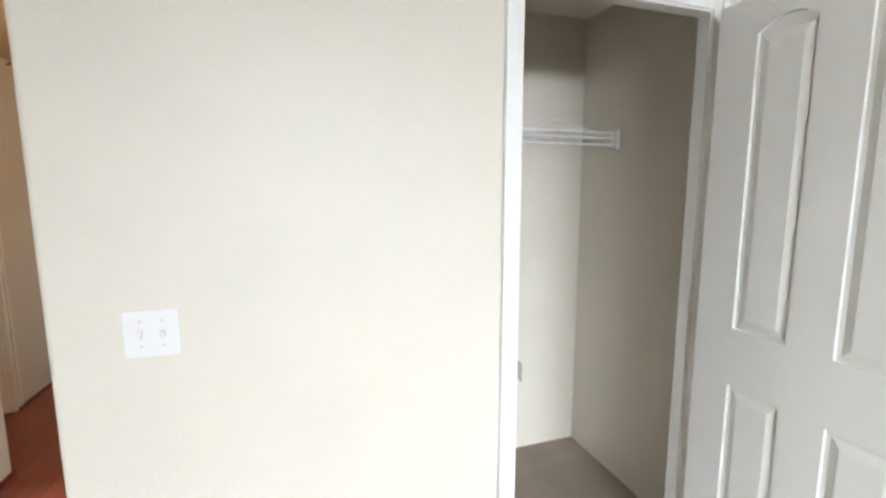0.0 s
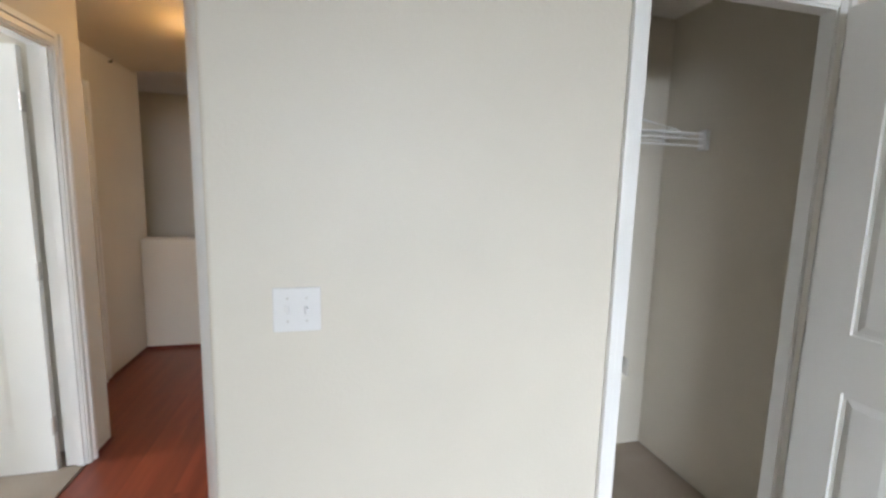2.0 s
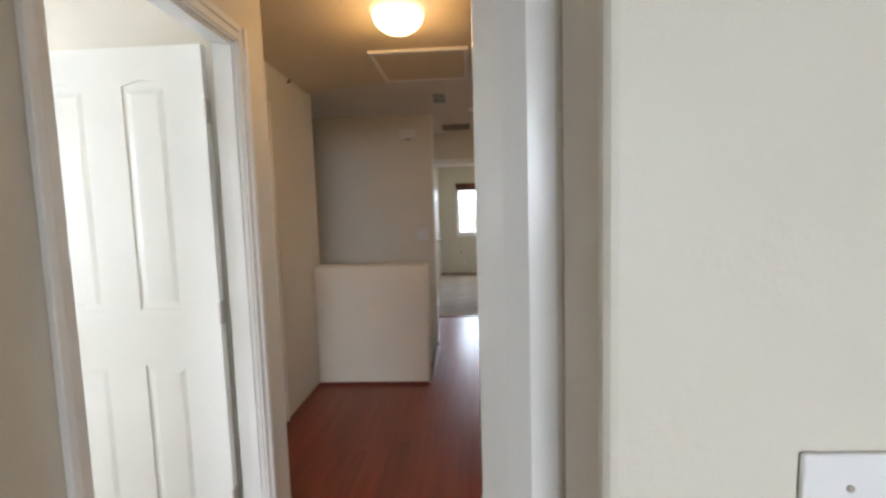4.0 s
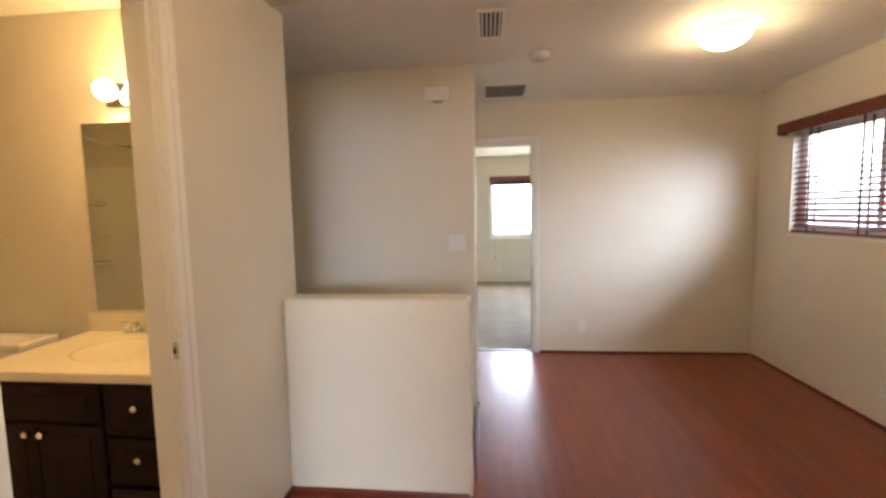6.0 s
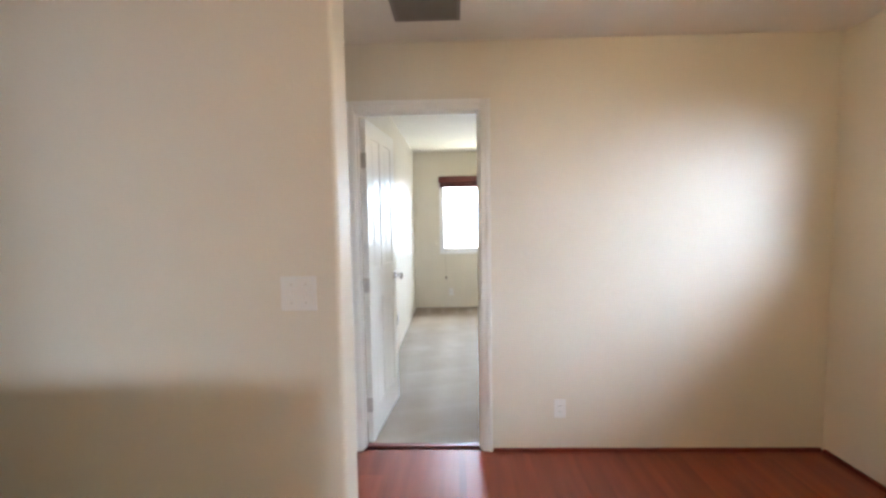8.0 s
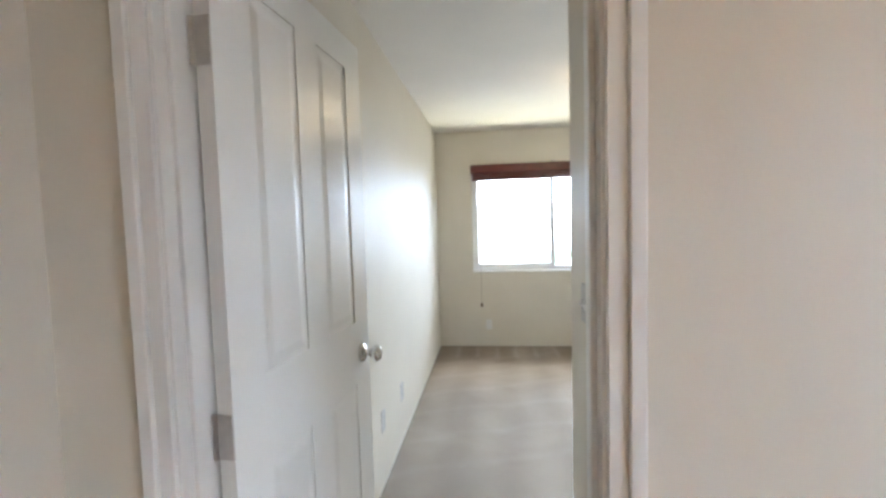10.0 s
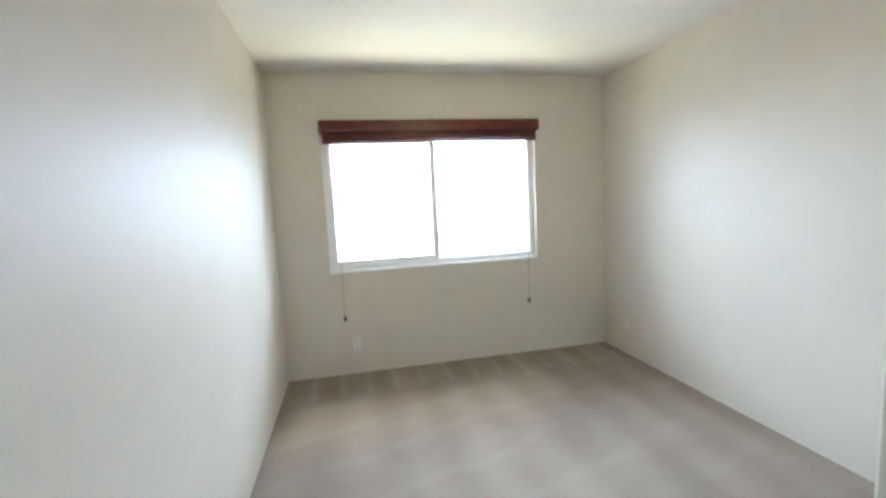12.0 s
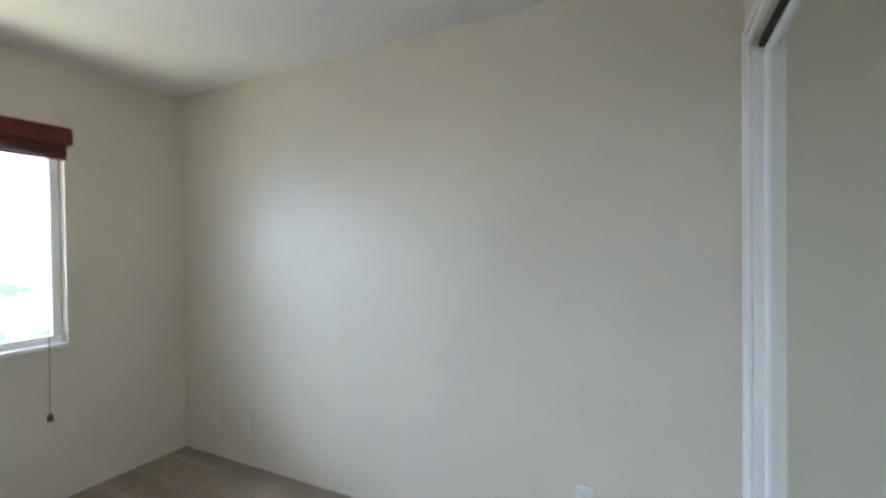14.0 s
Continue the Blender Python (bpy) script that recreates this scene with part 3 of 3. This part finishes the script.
hook = thing("wall_hook", pose(0.0, -0.385, 2.395), "small dark hook high on the hall wall", "hook")
b = bmesh.new()
tube(b, (0, 0, 0), (0.02, 0, 0), 0.007)
tube(b, (0.018, 0, 0), (0.022, 0, 0.018), 0.005)
part("peg", b, PLATE_DARK, hook)


def strike(x, y, z, label, rot, hole=True):
    d = thing("strike_plate", pose(x, y, z, 0, 0, rot), label, "strike plate")
    part("plate", boxes((-0.014, 0.014, -0.0022, 0, -0.028, 0.028), bevel=0.001), STEEL, d)
    if hole:
        part("latch_hole", boxes((-0.006, 0.006, -0.0030, -0.0018, -0.010, 0.010)), PLATE_DARK, d)


strike(-0.015, -0.792, 0.98, "dull metal strike plate on the bathroom jamb", 0)
strike(2.5385, Y1 - 0.017, 0.955, "small bright latch plate on the closet jamb", -90, False)
strike(1.276, -2.974, 0.972, "dull metal strike plate on the doorway frame", -90)


# ---- windows and blinds ----
def sliding_window(name, m, w, h, label):
    """Local x across, y outwards, z up from the sill, centred."""
    d = tagged(new(name), label, "window", kind="structure")
    d.matrix_basis = m
    f = 0.045
    part("window_frame", boxes((-w / 2, w / 2, 0.06, 0.11, 0, f), (-w / 2, w / 2, 0.06, 0.11, h - f, h), (-w / 2, -w / 2 + f, 0.06, 0.11, f, h - f), (w / 2 - f, w / 2, 0.06, 0.11, f, h - f), bevel=0.003), VINYL, d, "white vinyl frame")
    part("meeting_rail", boxes((-0.022, 0.022, 0.055, 0.105, f, h - f), bevel=0.003), VINYL, d)
    part("sash", boxes((-w / 2 + f, -0.022, 0.068, 0.10, f, f + 0.03), (-w / 2 + f, -0.022, 0.068, 0.10, h - f - 0.03, h - f), (-w / 2 + f, -w / 2 + f + 0.025, 0.068, 0.10, f + 0.03, h - f - 0.03), bevel=0.003), VINYL, d)
    part("window_sill", boxes((-w / 2, w / 2, -0.012, 0.06, -0.018, 0.004), bevel=0.004), TRIM, d, "white painted sill")
    for x0, x1 in ((-w / 2 + f, -0.022), (0.022, w / 2 - f)):
        p = part("pane", boxes((x0, x1, 0.084, 0.088, f, h - f)), GLASS, d)
        p.visible_shadow = False
    return d


sliding_window("window_1", pose((BX0 + BX1) / 2, 6.455, BZ0, 0, 0, 0), BX1 - BX0, BZ1 - BZ0, "white vinyl sliding window, bright daylight outside")
sliding_window("window_2", pose(3.50, (LY0 + LY1) / 2, LZ0, 0, 0, -90), LY1 - LY0, LZ1 - LZ0, "white vinyl loft window behind wooden blinds")

# raised blind of the far bedroom
vb = thing("wooden_blind", pose(1.978, 6.455, 2.048), "dark red wooden blind, fully raised, under its valance", "blind")
part("valance", boxes((-0.905, 0.905, -0.085, -0.070, -0.085, 0), (-0.905, -0.892, -0.070, 0, -0.085, 0), (0.892, 0.905, -0.070, 0, -0.085, 0), (-0.892, 0.892, -0.092, -0.070, -0.012, 0.004), bevel=0.003), BLIND, vb, "moulded valance board")
part("headrail", boxes((-0.89, 0.89, -0.060, -0.008, -0.055, -0.006)), BLIND, vb)
for i in range(15):
    z = -0.075 - 0.0052 * i
    part("slat", boxes((-0.885, 0.885, -0.062, -0.012, z - 0.0017, z + 0.0017)), BLIND, vb)
part("bottom_rail", boxes((-0.885, 0.885, -0.063, -0.011, -0.168, -0.153), bevel=0.003), BLIND, vb)
for x in (-0.81, 0.80):
    c = bmesh.new()
    tube(c, (x, -0.058, -0.15), (x, -0.022, -1.56), 0.0022, segs=6)
    cord = part("pull_cord", c, CORD, vb)
    part("tassel", lathe([(0.004, 0.03), (0.010, 0.022), (0.014, 0.004), (0.013, -0.010), (0.005, -0.014)], 12, Matrix.Translation((x, -0.022, -1.575))), TASSEL, cord, "brown wooden tassel", True)
clip = thing("valance_clip", pose(1.985, 6.455, 2.058), "small clear clip above the valance", "clip")
part("clip_body", boxes((-0.022, 0.022, -0.09, 0, 0, 0.022), bevel=0.004), PLATE, clip)

# lowered blind of the loft, slats open
lb = thing("wooden_blind", pose(3.50, (LY0 + LY1) / 2 + 0.012, LZ1, 0, 0, -90), "dark red wooden blind, lowered with open slats", "blind")
hw = (LY1 - LY0) / 2
part("valance", boxes((-hw - 0.075, hw + 0.075, -0.075, -0.060, -0.045, 0.038), (-hw - 0.075, -hw - 0.062, -0.060, 0, -0.045, 0.038), (hw + 0.062, hw + 0.075, -0.060, 0, -0.045, 0.038), (-hw - 0.062, hw + 0.062, -0.082, -0.060, 0.026, 0.042), bevel=0.003), BLIND, lb, "moulded valance board")
slat_bm = bmesh.new()
for k in range(4):
    u0, u1 = -0.025 + 0.0125 * k, -0.025 + 0.0125 * (k + 1)
    box(slat_bm, -hw + 0.018, hw - 0.018, u0, u1, -0.0016 - 0.0012 * abs(k - 1.5), 0.0016 - 0.0012 * abs(k - 1.5))
slat_me = mesh_of(slat_bm, BLIND)
rng = random.Random(4)
NS = 18
for i in range(NS):
    z = -0.05 - (LZ1 - LZ0 - 0.085) * (i + 0.3) / NS
    s = new("slat", slat_me)
    s.parent = lb
    s.matrix_basis = pose(0, 0.030, z, 12 + 24 * i / NS + rng.uniform(-2, 2), rng.uniform(-0.25, 0.25), 0)
part("bottom_rail", boxes((-hw + 0.018, hw - 0.018, 0.006, 0.054, -(LZ1 - LZ0) + 0.008, -(LZ1 - LZ0) + 0.026), bevel=0.003), BLIND, lb)
for x in (-0.56, -0.08, 0.40):
    part("ladder_tape", boxes((x - 0.011, x + 0.011, 0.0015, 0.0025, -(LZ1 - LZ0) + 0.02, -0.03), (x - 0.011, x + 0.011, 0.0565, 0.0575, -(LZ1 - LZ0) + 0.02, -0.03)), BLIND, lb)
for x in (-0.50, 0.5):
    c = bmesh.new()
    tube(c, (x, -0.008, -0.05), (x, -0.008, -0.78), 0.003, segs=6)
    part("pull_cord", c, CORD, lb)

# ---- mirrored closet of the far bedroom ----
def mirror_slider(x0, x1, y, label):
    d = thing("mirror_door", pose((x0 + x1) / 2, y, 0), label, "closet door", "mirror doors")
    h = (x1 - x0) / 2
    part("mirror_glass", boxes((-h + 0.03, h - 0.03, -0.003, 0.003, 0.05, CZ - 0.055)), MIRROR, d)
    part("frame", boxes((-h, -h + 0.03, -0.014, 0.014, 0.015, CZ - 0.03), (h - 0.03, h, -0.014, 0.014, 0.015, CZ - 0.03), (-h + 0.03, h - 0.03, -0.014, 0.014, 0.015, 0.05), (-h + 0.03, h - 0.03, -0.014, 0.014, CZ - 0.055, CZ - 0.03), bevel=0.003), VINYL, d, "white metal frame")
    return d


mirror_slider(2.25, CX1 - 0.02, CY - 0.045, "mirrored sliding closet door in a white metal frame")
mirror_slider(CX0 + 0.01, 2.70, CY - 0.082, "mirrored sliding closet door on the rear track")
structure("trim_closet_track", boxes((CX0, CX1, CY - 0.115, CY - 0.02, CZ - 0.022, CZ - 0.003)), DARK, "dark sliding track under the header", "track")
structure("trim_closet_jamb", boxes((CX1 - 0.016, CX1 - 0.002, CY - 0.118, CY - 0.002, 0, CZ - 0.024), bevel=0.003), TRIM, "white closet jamb", "trim")

# ---- glowing backdrops in place of daylight outside the windows ----
def backdrop_material():
    m = bpy.data.materials.new("glowing_distance")
    m.use_nodes = True
    nt = m.node_tree
    nt.nodes.clear()
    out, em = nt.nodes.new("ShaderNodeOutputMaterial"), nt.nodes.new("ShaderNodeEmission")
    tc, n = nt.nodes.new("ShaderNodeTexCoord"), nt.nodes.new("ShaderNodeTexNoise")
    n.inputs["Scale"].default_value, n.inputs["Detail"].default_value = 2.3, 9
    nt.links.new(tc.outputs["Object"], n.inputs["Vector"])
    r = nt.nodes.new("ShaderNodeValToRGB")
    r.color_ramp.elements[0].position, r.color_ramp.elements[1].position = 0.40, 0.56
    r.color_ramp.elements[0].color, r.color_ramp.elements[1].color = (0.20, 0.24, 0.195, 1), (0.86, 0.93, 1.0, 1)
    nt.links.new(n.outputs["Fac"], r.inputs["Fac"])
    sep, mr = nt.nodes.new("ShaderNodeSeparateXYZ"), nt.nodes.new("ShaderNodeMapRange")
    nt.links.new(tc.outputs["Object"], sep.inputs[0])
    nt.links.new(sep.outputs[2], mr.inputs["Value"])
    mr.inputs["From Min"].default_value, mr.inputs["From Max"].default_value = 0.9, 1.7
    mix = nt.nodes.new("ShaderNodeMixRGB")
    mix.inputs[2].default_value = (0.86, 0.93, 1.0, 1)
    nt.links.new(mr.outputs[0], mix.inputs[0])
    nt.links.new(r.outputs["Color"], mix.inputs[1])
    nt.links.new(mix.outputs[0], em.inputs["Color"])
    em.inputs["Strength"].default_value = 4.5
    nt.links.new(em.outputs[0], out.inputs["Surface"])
    return m


# flat emissive planes: overbright sky and pale foliage blotches put into the glow
BACKDROP = backdrop_material()
structure("backdrop_garden", boxes((-6, 10, 10.5, 10.6, -2.9, 7)), BACKDROP, "glowing backdrop of blurred garden and sky beyond the bedroom window", "backdrop")
structure("backdrop_street", boxes((8.0, 8.1, -6, 9, -2.9, 7)), BACKDROP, "glowing backdrop of sky beyond the loft window", "backdrop")

# ---- near closet: wire shelf ----
sh = thing("wire_shelf", pose(0, 0, 0), "white coated wire shelf with hanging rod in the closet", "shelf")
SY0, SY1, SZ = -2.552, -2.264, 1.785
for n, (y, z) in enumerate(((SY0, SZ + 0.004), (SY0, SZ - 0.055), (SY0 + 0.005, SZ - 0.022), (SY1, SZ))):
    b = bmesh.new()
    tube(b, (1.52, y, z), (3.44, y, z), 0.0042, segs=8)
    part("long_wire", b, FIBRE, sh)
wire_bm = bmesh.new()
tube(wire_bm, (0, SY0, SZ + 0.006), (0, SY1, SZ + 0.006), 0.0014, segs=6)
wire_me = mesh_of(wire_bm, FIBRE)
for i in range(73):
    w = new("cross_wire", wire_me)
    w.parent = sh
    w.matrix_basis = pose(1.54 + 0.026 * i, 0, 0)
for x in (1.7, 2.0, 2.3, 2.6, 2.9, 3.2):
    b = bmesh.new()
    tube(b, (x, SY0, SZ + 0.006), (x, SY0, SZ - 0.055), 0.003, segs=6)
    part("lip_wire", b, FIBRE, sh)
part("end_bracket", boxes((3.422, 3.45, SY0 - 0.018, SY0 + 0.03, SZ - 0.075, SZ + 0.022), bevel=0.004), PLATE, sh, "white plastic end bracket")
for x in (2.9,):
    b = bmesh.new()
    tube(b, (x, SY0, SZ - 0.03), (x, SY1, SZ - 0.36), 0.005, segs=8)
    part("brace", b, FIBRE, sh)
for i, x in enumerate((3.10, 3.14)):
    hg = thing("wire_hanger", pose(x, SY0 + 0.09, SZ + 0.012, 0, 0, 20 * i - 40), "white wire hanger lying on the shelf", "hanger", "hangers")
    b = bmesh.new()
    pts = [(-0.19, 0, 0.0), (0.0, 0, 0.06), (0.19, 0, 0.0), (-0.19, 0, 0.0)]
    for p, q in zip(pts, pts[1:]):
        tube(b, p, q, 0.002, segs=6)
    part("wire", b, FIBRE, hg)

# ---- bathroom ----
van = thing("vanity_cabinet", pose(-0.565, -0.385, 0), "dark espresso wood vanity cabinet with round knobs", "cabinet")
part("body", boxes((-0.445, 0.445, -0.255, 0.295, 0.09, 0.805), (-0.445, 0.445, -0.20, 0.295, 0.0, 0.09)), VANITY, van)
kb = [(0.006, 0), (0.006, 0.012), (0.014, 0.018), (0.014, 0.024), (0.008, 0.028)]


def front(x0, x1, z0, z1, knobs, name):
    b = bmesh.new()
    box(b, x0, x1, -0.275, -0.257, z0, z1, bevel=0.003)
    f = part(name, b, VANITY, van)
    part("inset", boxes((x0 + 0.05, x1 - 0.05, -0.279, -0.274, z0 + 0.04, z1 - 0.04), bevel=0.004), VANITY, f) if z1 - z0 > 0.12 else None
    for kx, kz in knobs:
        part("knob", lathe(kb, 16, Matrix.Translation((kx, -0.275, kz)) @ Euler((radians(90), 0, 0)).to_matrix().to_4x4()), CHROME, f, "small nickel knob", True)


front(-0.43, -0.16, 0.12, 0.63, ((-0.19, 0.60),), "door")
front(-0.15, 0.12, 0.12, 0.63, ((-0.125, 0.60),), "door")
front(-0.43, 0.12, 0.65, 0.79, (), "false_drawer")
for z0, z1 in ((0.60, 0.79), (0.40, 0.585), (0.12, 0.385)):
    front(0.14, 0.43, z0, z1, ((0.275, (z0 + z1) / 2 + 0.02),), "drawer")
top = thing("bathroom_countertop", pose(-0.565, -0.385, 0.805), "cream cultured marble top with moulded oval basin", "countertop")
part("slab", boxes((-0.46, 0.45, -0.285, 0.295, 0, 0.040), bevel=0.006), COUNTER, top)
part("backsplash", boxes((-0.46, 0.45, 0.277, 0.295, 0.040, 0.140), bevel=0.004), COUNTER, top)
part("basin_rim", lathe([(0.23, 0.0385), (0.225, 0.0425), (0.205, 0.0420), (0.19, 0.0405), (0.05, 0.0402)], 40, Matrix.Diagonal((1, 0.72, 1, 1))), COUNTER, top, "", True)
tap = thing("basin_faucet", pose(-0.69, -0.165, 0.845), "chrome two handle basin faucet", "faucet")
part("base", boxes((-0.075, 0.075, -0.025, 0.025, 0, 0.018), bevel=0.006), CHROME, tap)
b = bmesh.new()
tube(b, (0, 0, 0.018), (0, -0.01, 0.065), 0.016, 0.012)
tube(b, (0, -0.005, 0.06), (0, -0.105, 0.050), 0.012, 0.009)
part("spout", b, CHROME, tap, "", True)
for x in (-0.055, 0.055):
    b = lathe([(0.016, 0.018), (0.014, 0.040), (0.018, 0.052), (0.010, 0.062)], 16, Matrix.Translation((x, 0, 0)))
    tube(b, (x, 0, 0.055), (x + (0.035 if x > 0 else -0.035), -0.012, 0.068), 0.007, 0.005)
    part("handle", b, CHROME, tap)
mir = thing("wall_mirror", pose(-0.56, -0.086, 1.43), "plain frameless mirror above the vanity", "mirror")
part("mirror_glass", boxes((-0.42, 0.43, -0.006, 0, -0.475, 0.465)), MIRROR, mir)
bar = thing("vanity_light", pose(-0.575, -0.086, 2.02), "chrome vanity light bar with lit globe bulbs", "wall light")
part("bar", boxes((-0.24, 0.24, -0.03, 0, -0.055, 0.055), bevel=0.005), CHROME, bar)
for x in (-0.165, 0.0, 0.165):
    part("socket", lathe([(0.022, 0.028), (0.022, 0.06), (0.016, 0.064)], 20, Matrix.Translation((x, 0, 0)) @ Euler((radians(90), 0, 0)).to_matrix().to_4x4()), CHROME, bar, "", True)
    b = bmesh.new()
    bmesh.ops.create_uvsphere(b, u_segments=24, v_segments=14, radius=0.048, matrix=Matrix.Translation((x, -0.105, 0)))
    g = part("globe_bulb", b, GLOW_BULB, bar, "glowing globe bulb", True)
    g.visible_shadow = False
wc = thing("toilet", pose(-1.425, -0.10, 0), "white porcelain toilet beside the vanity", "toilet")
part("tank", boxes((-0.22, 0.22, -0.20, -0.02, 0.38, 0.79), bevel=0.02), CERAMIC, wc)
part("tank_lid", boxes((-0.235, 0.235, -0.215, -0.012, 0.792, 0.835), bevel=0.012), CERAMIC, wc)
part("bowl", lathe([(0.13, 0.0), (0.10, 0.10), (0.13, 0.25), (0.19, 0.38), (0.185, 0.40)], 32, Matrix.Translation((0, -0.43, 0)) @ Matrix.Diagonal((1, 1.25, 1, 1))), CERAMIC, wc, "", True)
part("seat", lathe([(0.19, 0.402), (0.195, 0.42), (0.18, 0.435), (0.02, 0.438)], 32, Matrix.Translation((0, -0.43, 0)) @ Matrix.Diagonal((1, 1.25, 1, 1))), CERAMIC, wc, "", True)
tub = thing("bathtub", pose(-2.12, -0.85, 0), "white bathtub with moulded shower walls", "bathtub")
part("apron", boxes((0.30, 0.37, -0.755, 0.755, 0, 0.42), (-0.37, -0.30, -0.755, 0.755, 0, 0.42), (-0.30, 0.30, -0.755, -0.68, 0, 0.42), (-0.30, 0.30, 0.68, 0.755, 0, 0.42), (-0.30, 0.30, -0.68, 0.68, 0, 0.10), bevel=0.01), CERAMIC, tub)
part("surround_panel", boxes((-0.375, -0.36, -0.755, 0.755, 0.425, 1.86), (-0.36, 0.37, -0.758, -0.74, 0.425, 1.86), (-0.36, 0.37, 0.742, 0.758, 0.425, 1.86)), SURROUND, tub, "glossy white shower wall")
for z in (1.02, 1.28, 1.54):
    part("corner_shelf", boxes((-0.36, -0.16, -0.74, -0.62, z, z + 0.022), bevel=0.006), SURROUND, tub)
rod = thing("shower_rod", pose(-1.74, -0.85, 1.97), "chrome shower curtain rod above the tub", "rod")
b = bmesh.new()
tube(b, (0, -0.755, 0), (0, 0.76, 0), 0.012, segs=14)
part("rail", b, CHROME, rod, "", True)

# ---- planks of the landing floor ----
plank_len, plank_w = 1.215, 0.127


def plank_mesh(w, l):
    b = bmesh.new()
    box(b, 0.0, w, 0.0, l, -0.011, 0.0)
    return mesh_of(b, LAMINATE)


rng = random.Random(11)
meshes = {}
for xa, xb, runs in ((0.0, 0.388, ((-1.6, 0.0),)), (0.388, 0.94, ((-3.2, 0.0), (1.16, 2.20))), (0.94, 1.36, ((-3.2, 2.20),)), (1.36, 3.50, ((-1.98, 2.195),))):
    x = xa
    while x < xb - 0.005:
        w = min(plank_w, xb - x)
        for y0, y1 in runs:
            y = y0 - rng.uniform(0.1, 0.95) * plank_len
            while y < y1:
                lo_y, hi_y = max(y, y0), min(y + plank_len, y1)
                if hi_y - lo_y > 0.02:
                    key = (round(w, 3), round(hi_y - lo_y, 3))
                    if key not in meshes:
                        meshes[key] = plank_mesh(w, hi_y - lo_y)
                    p = new("plank", meshes[key])
                    p.parent = floor_loft
                    p.matrix_basis = pose(x, lo_y, 0)
                y += plank_len
        x += plank_w
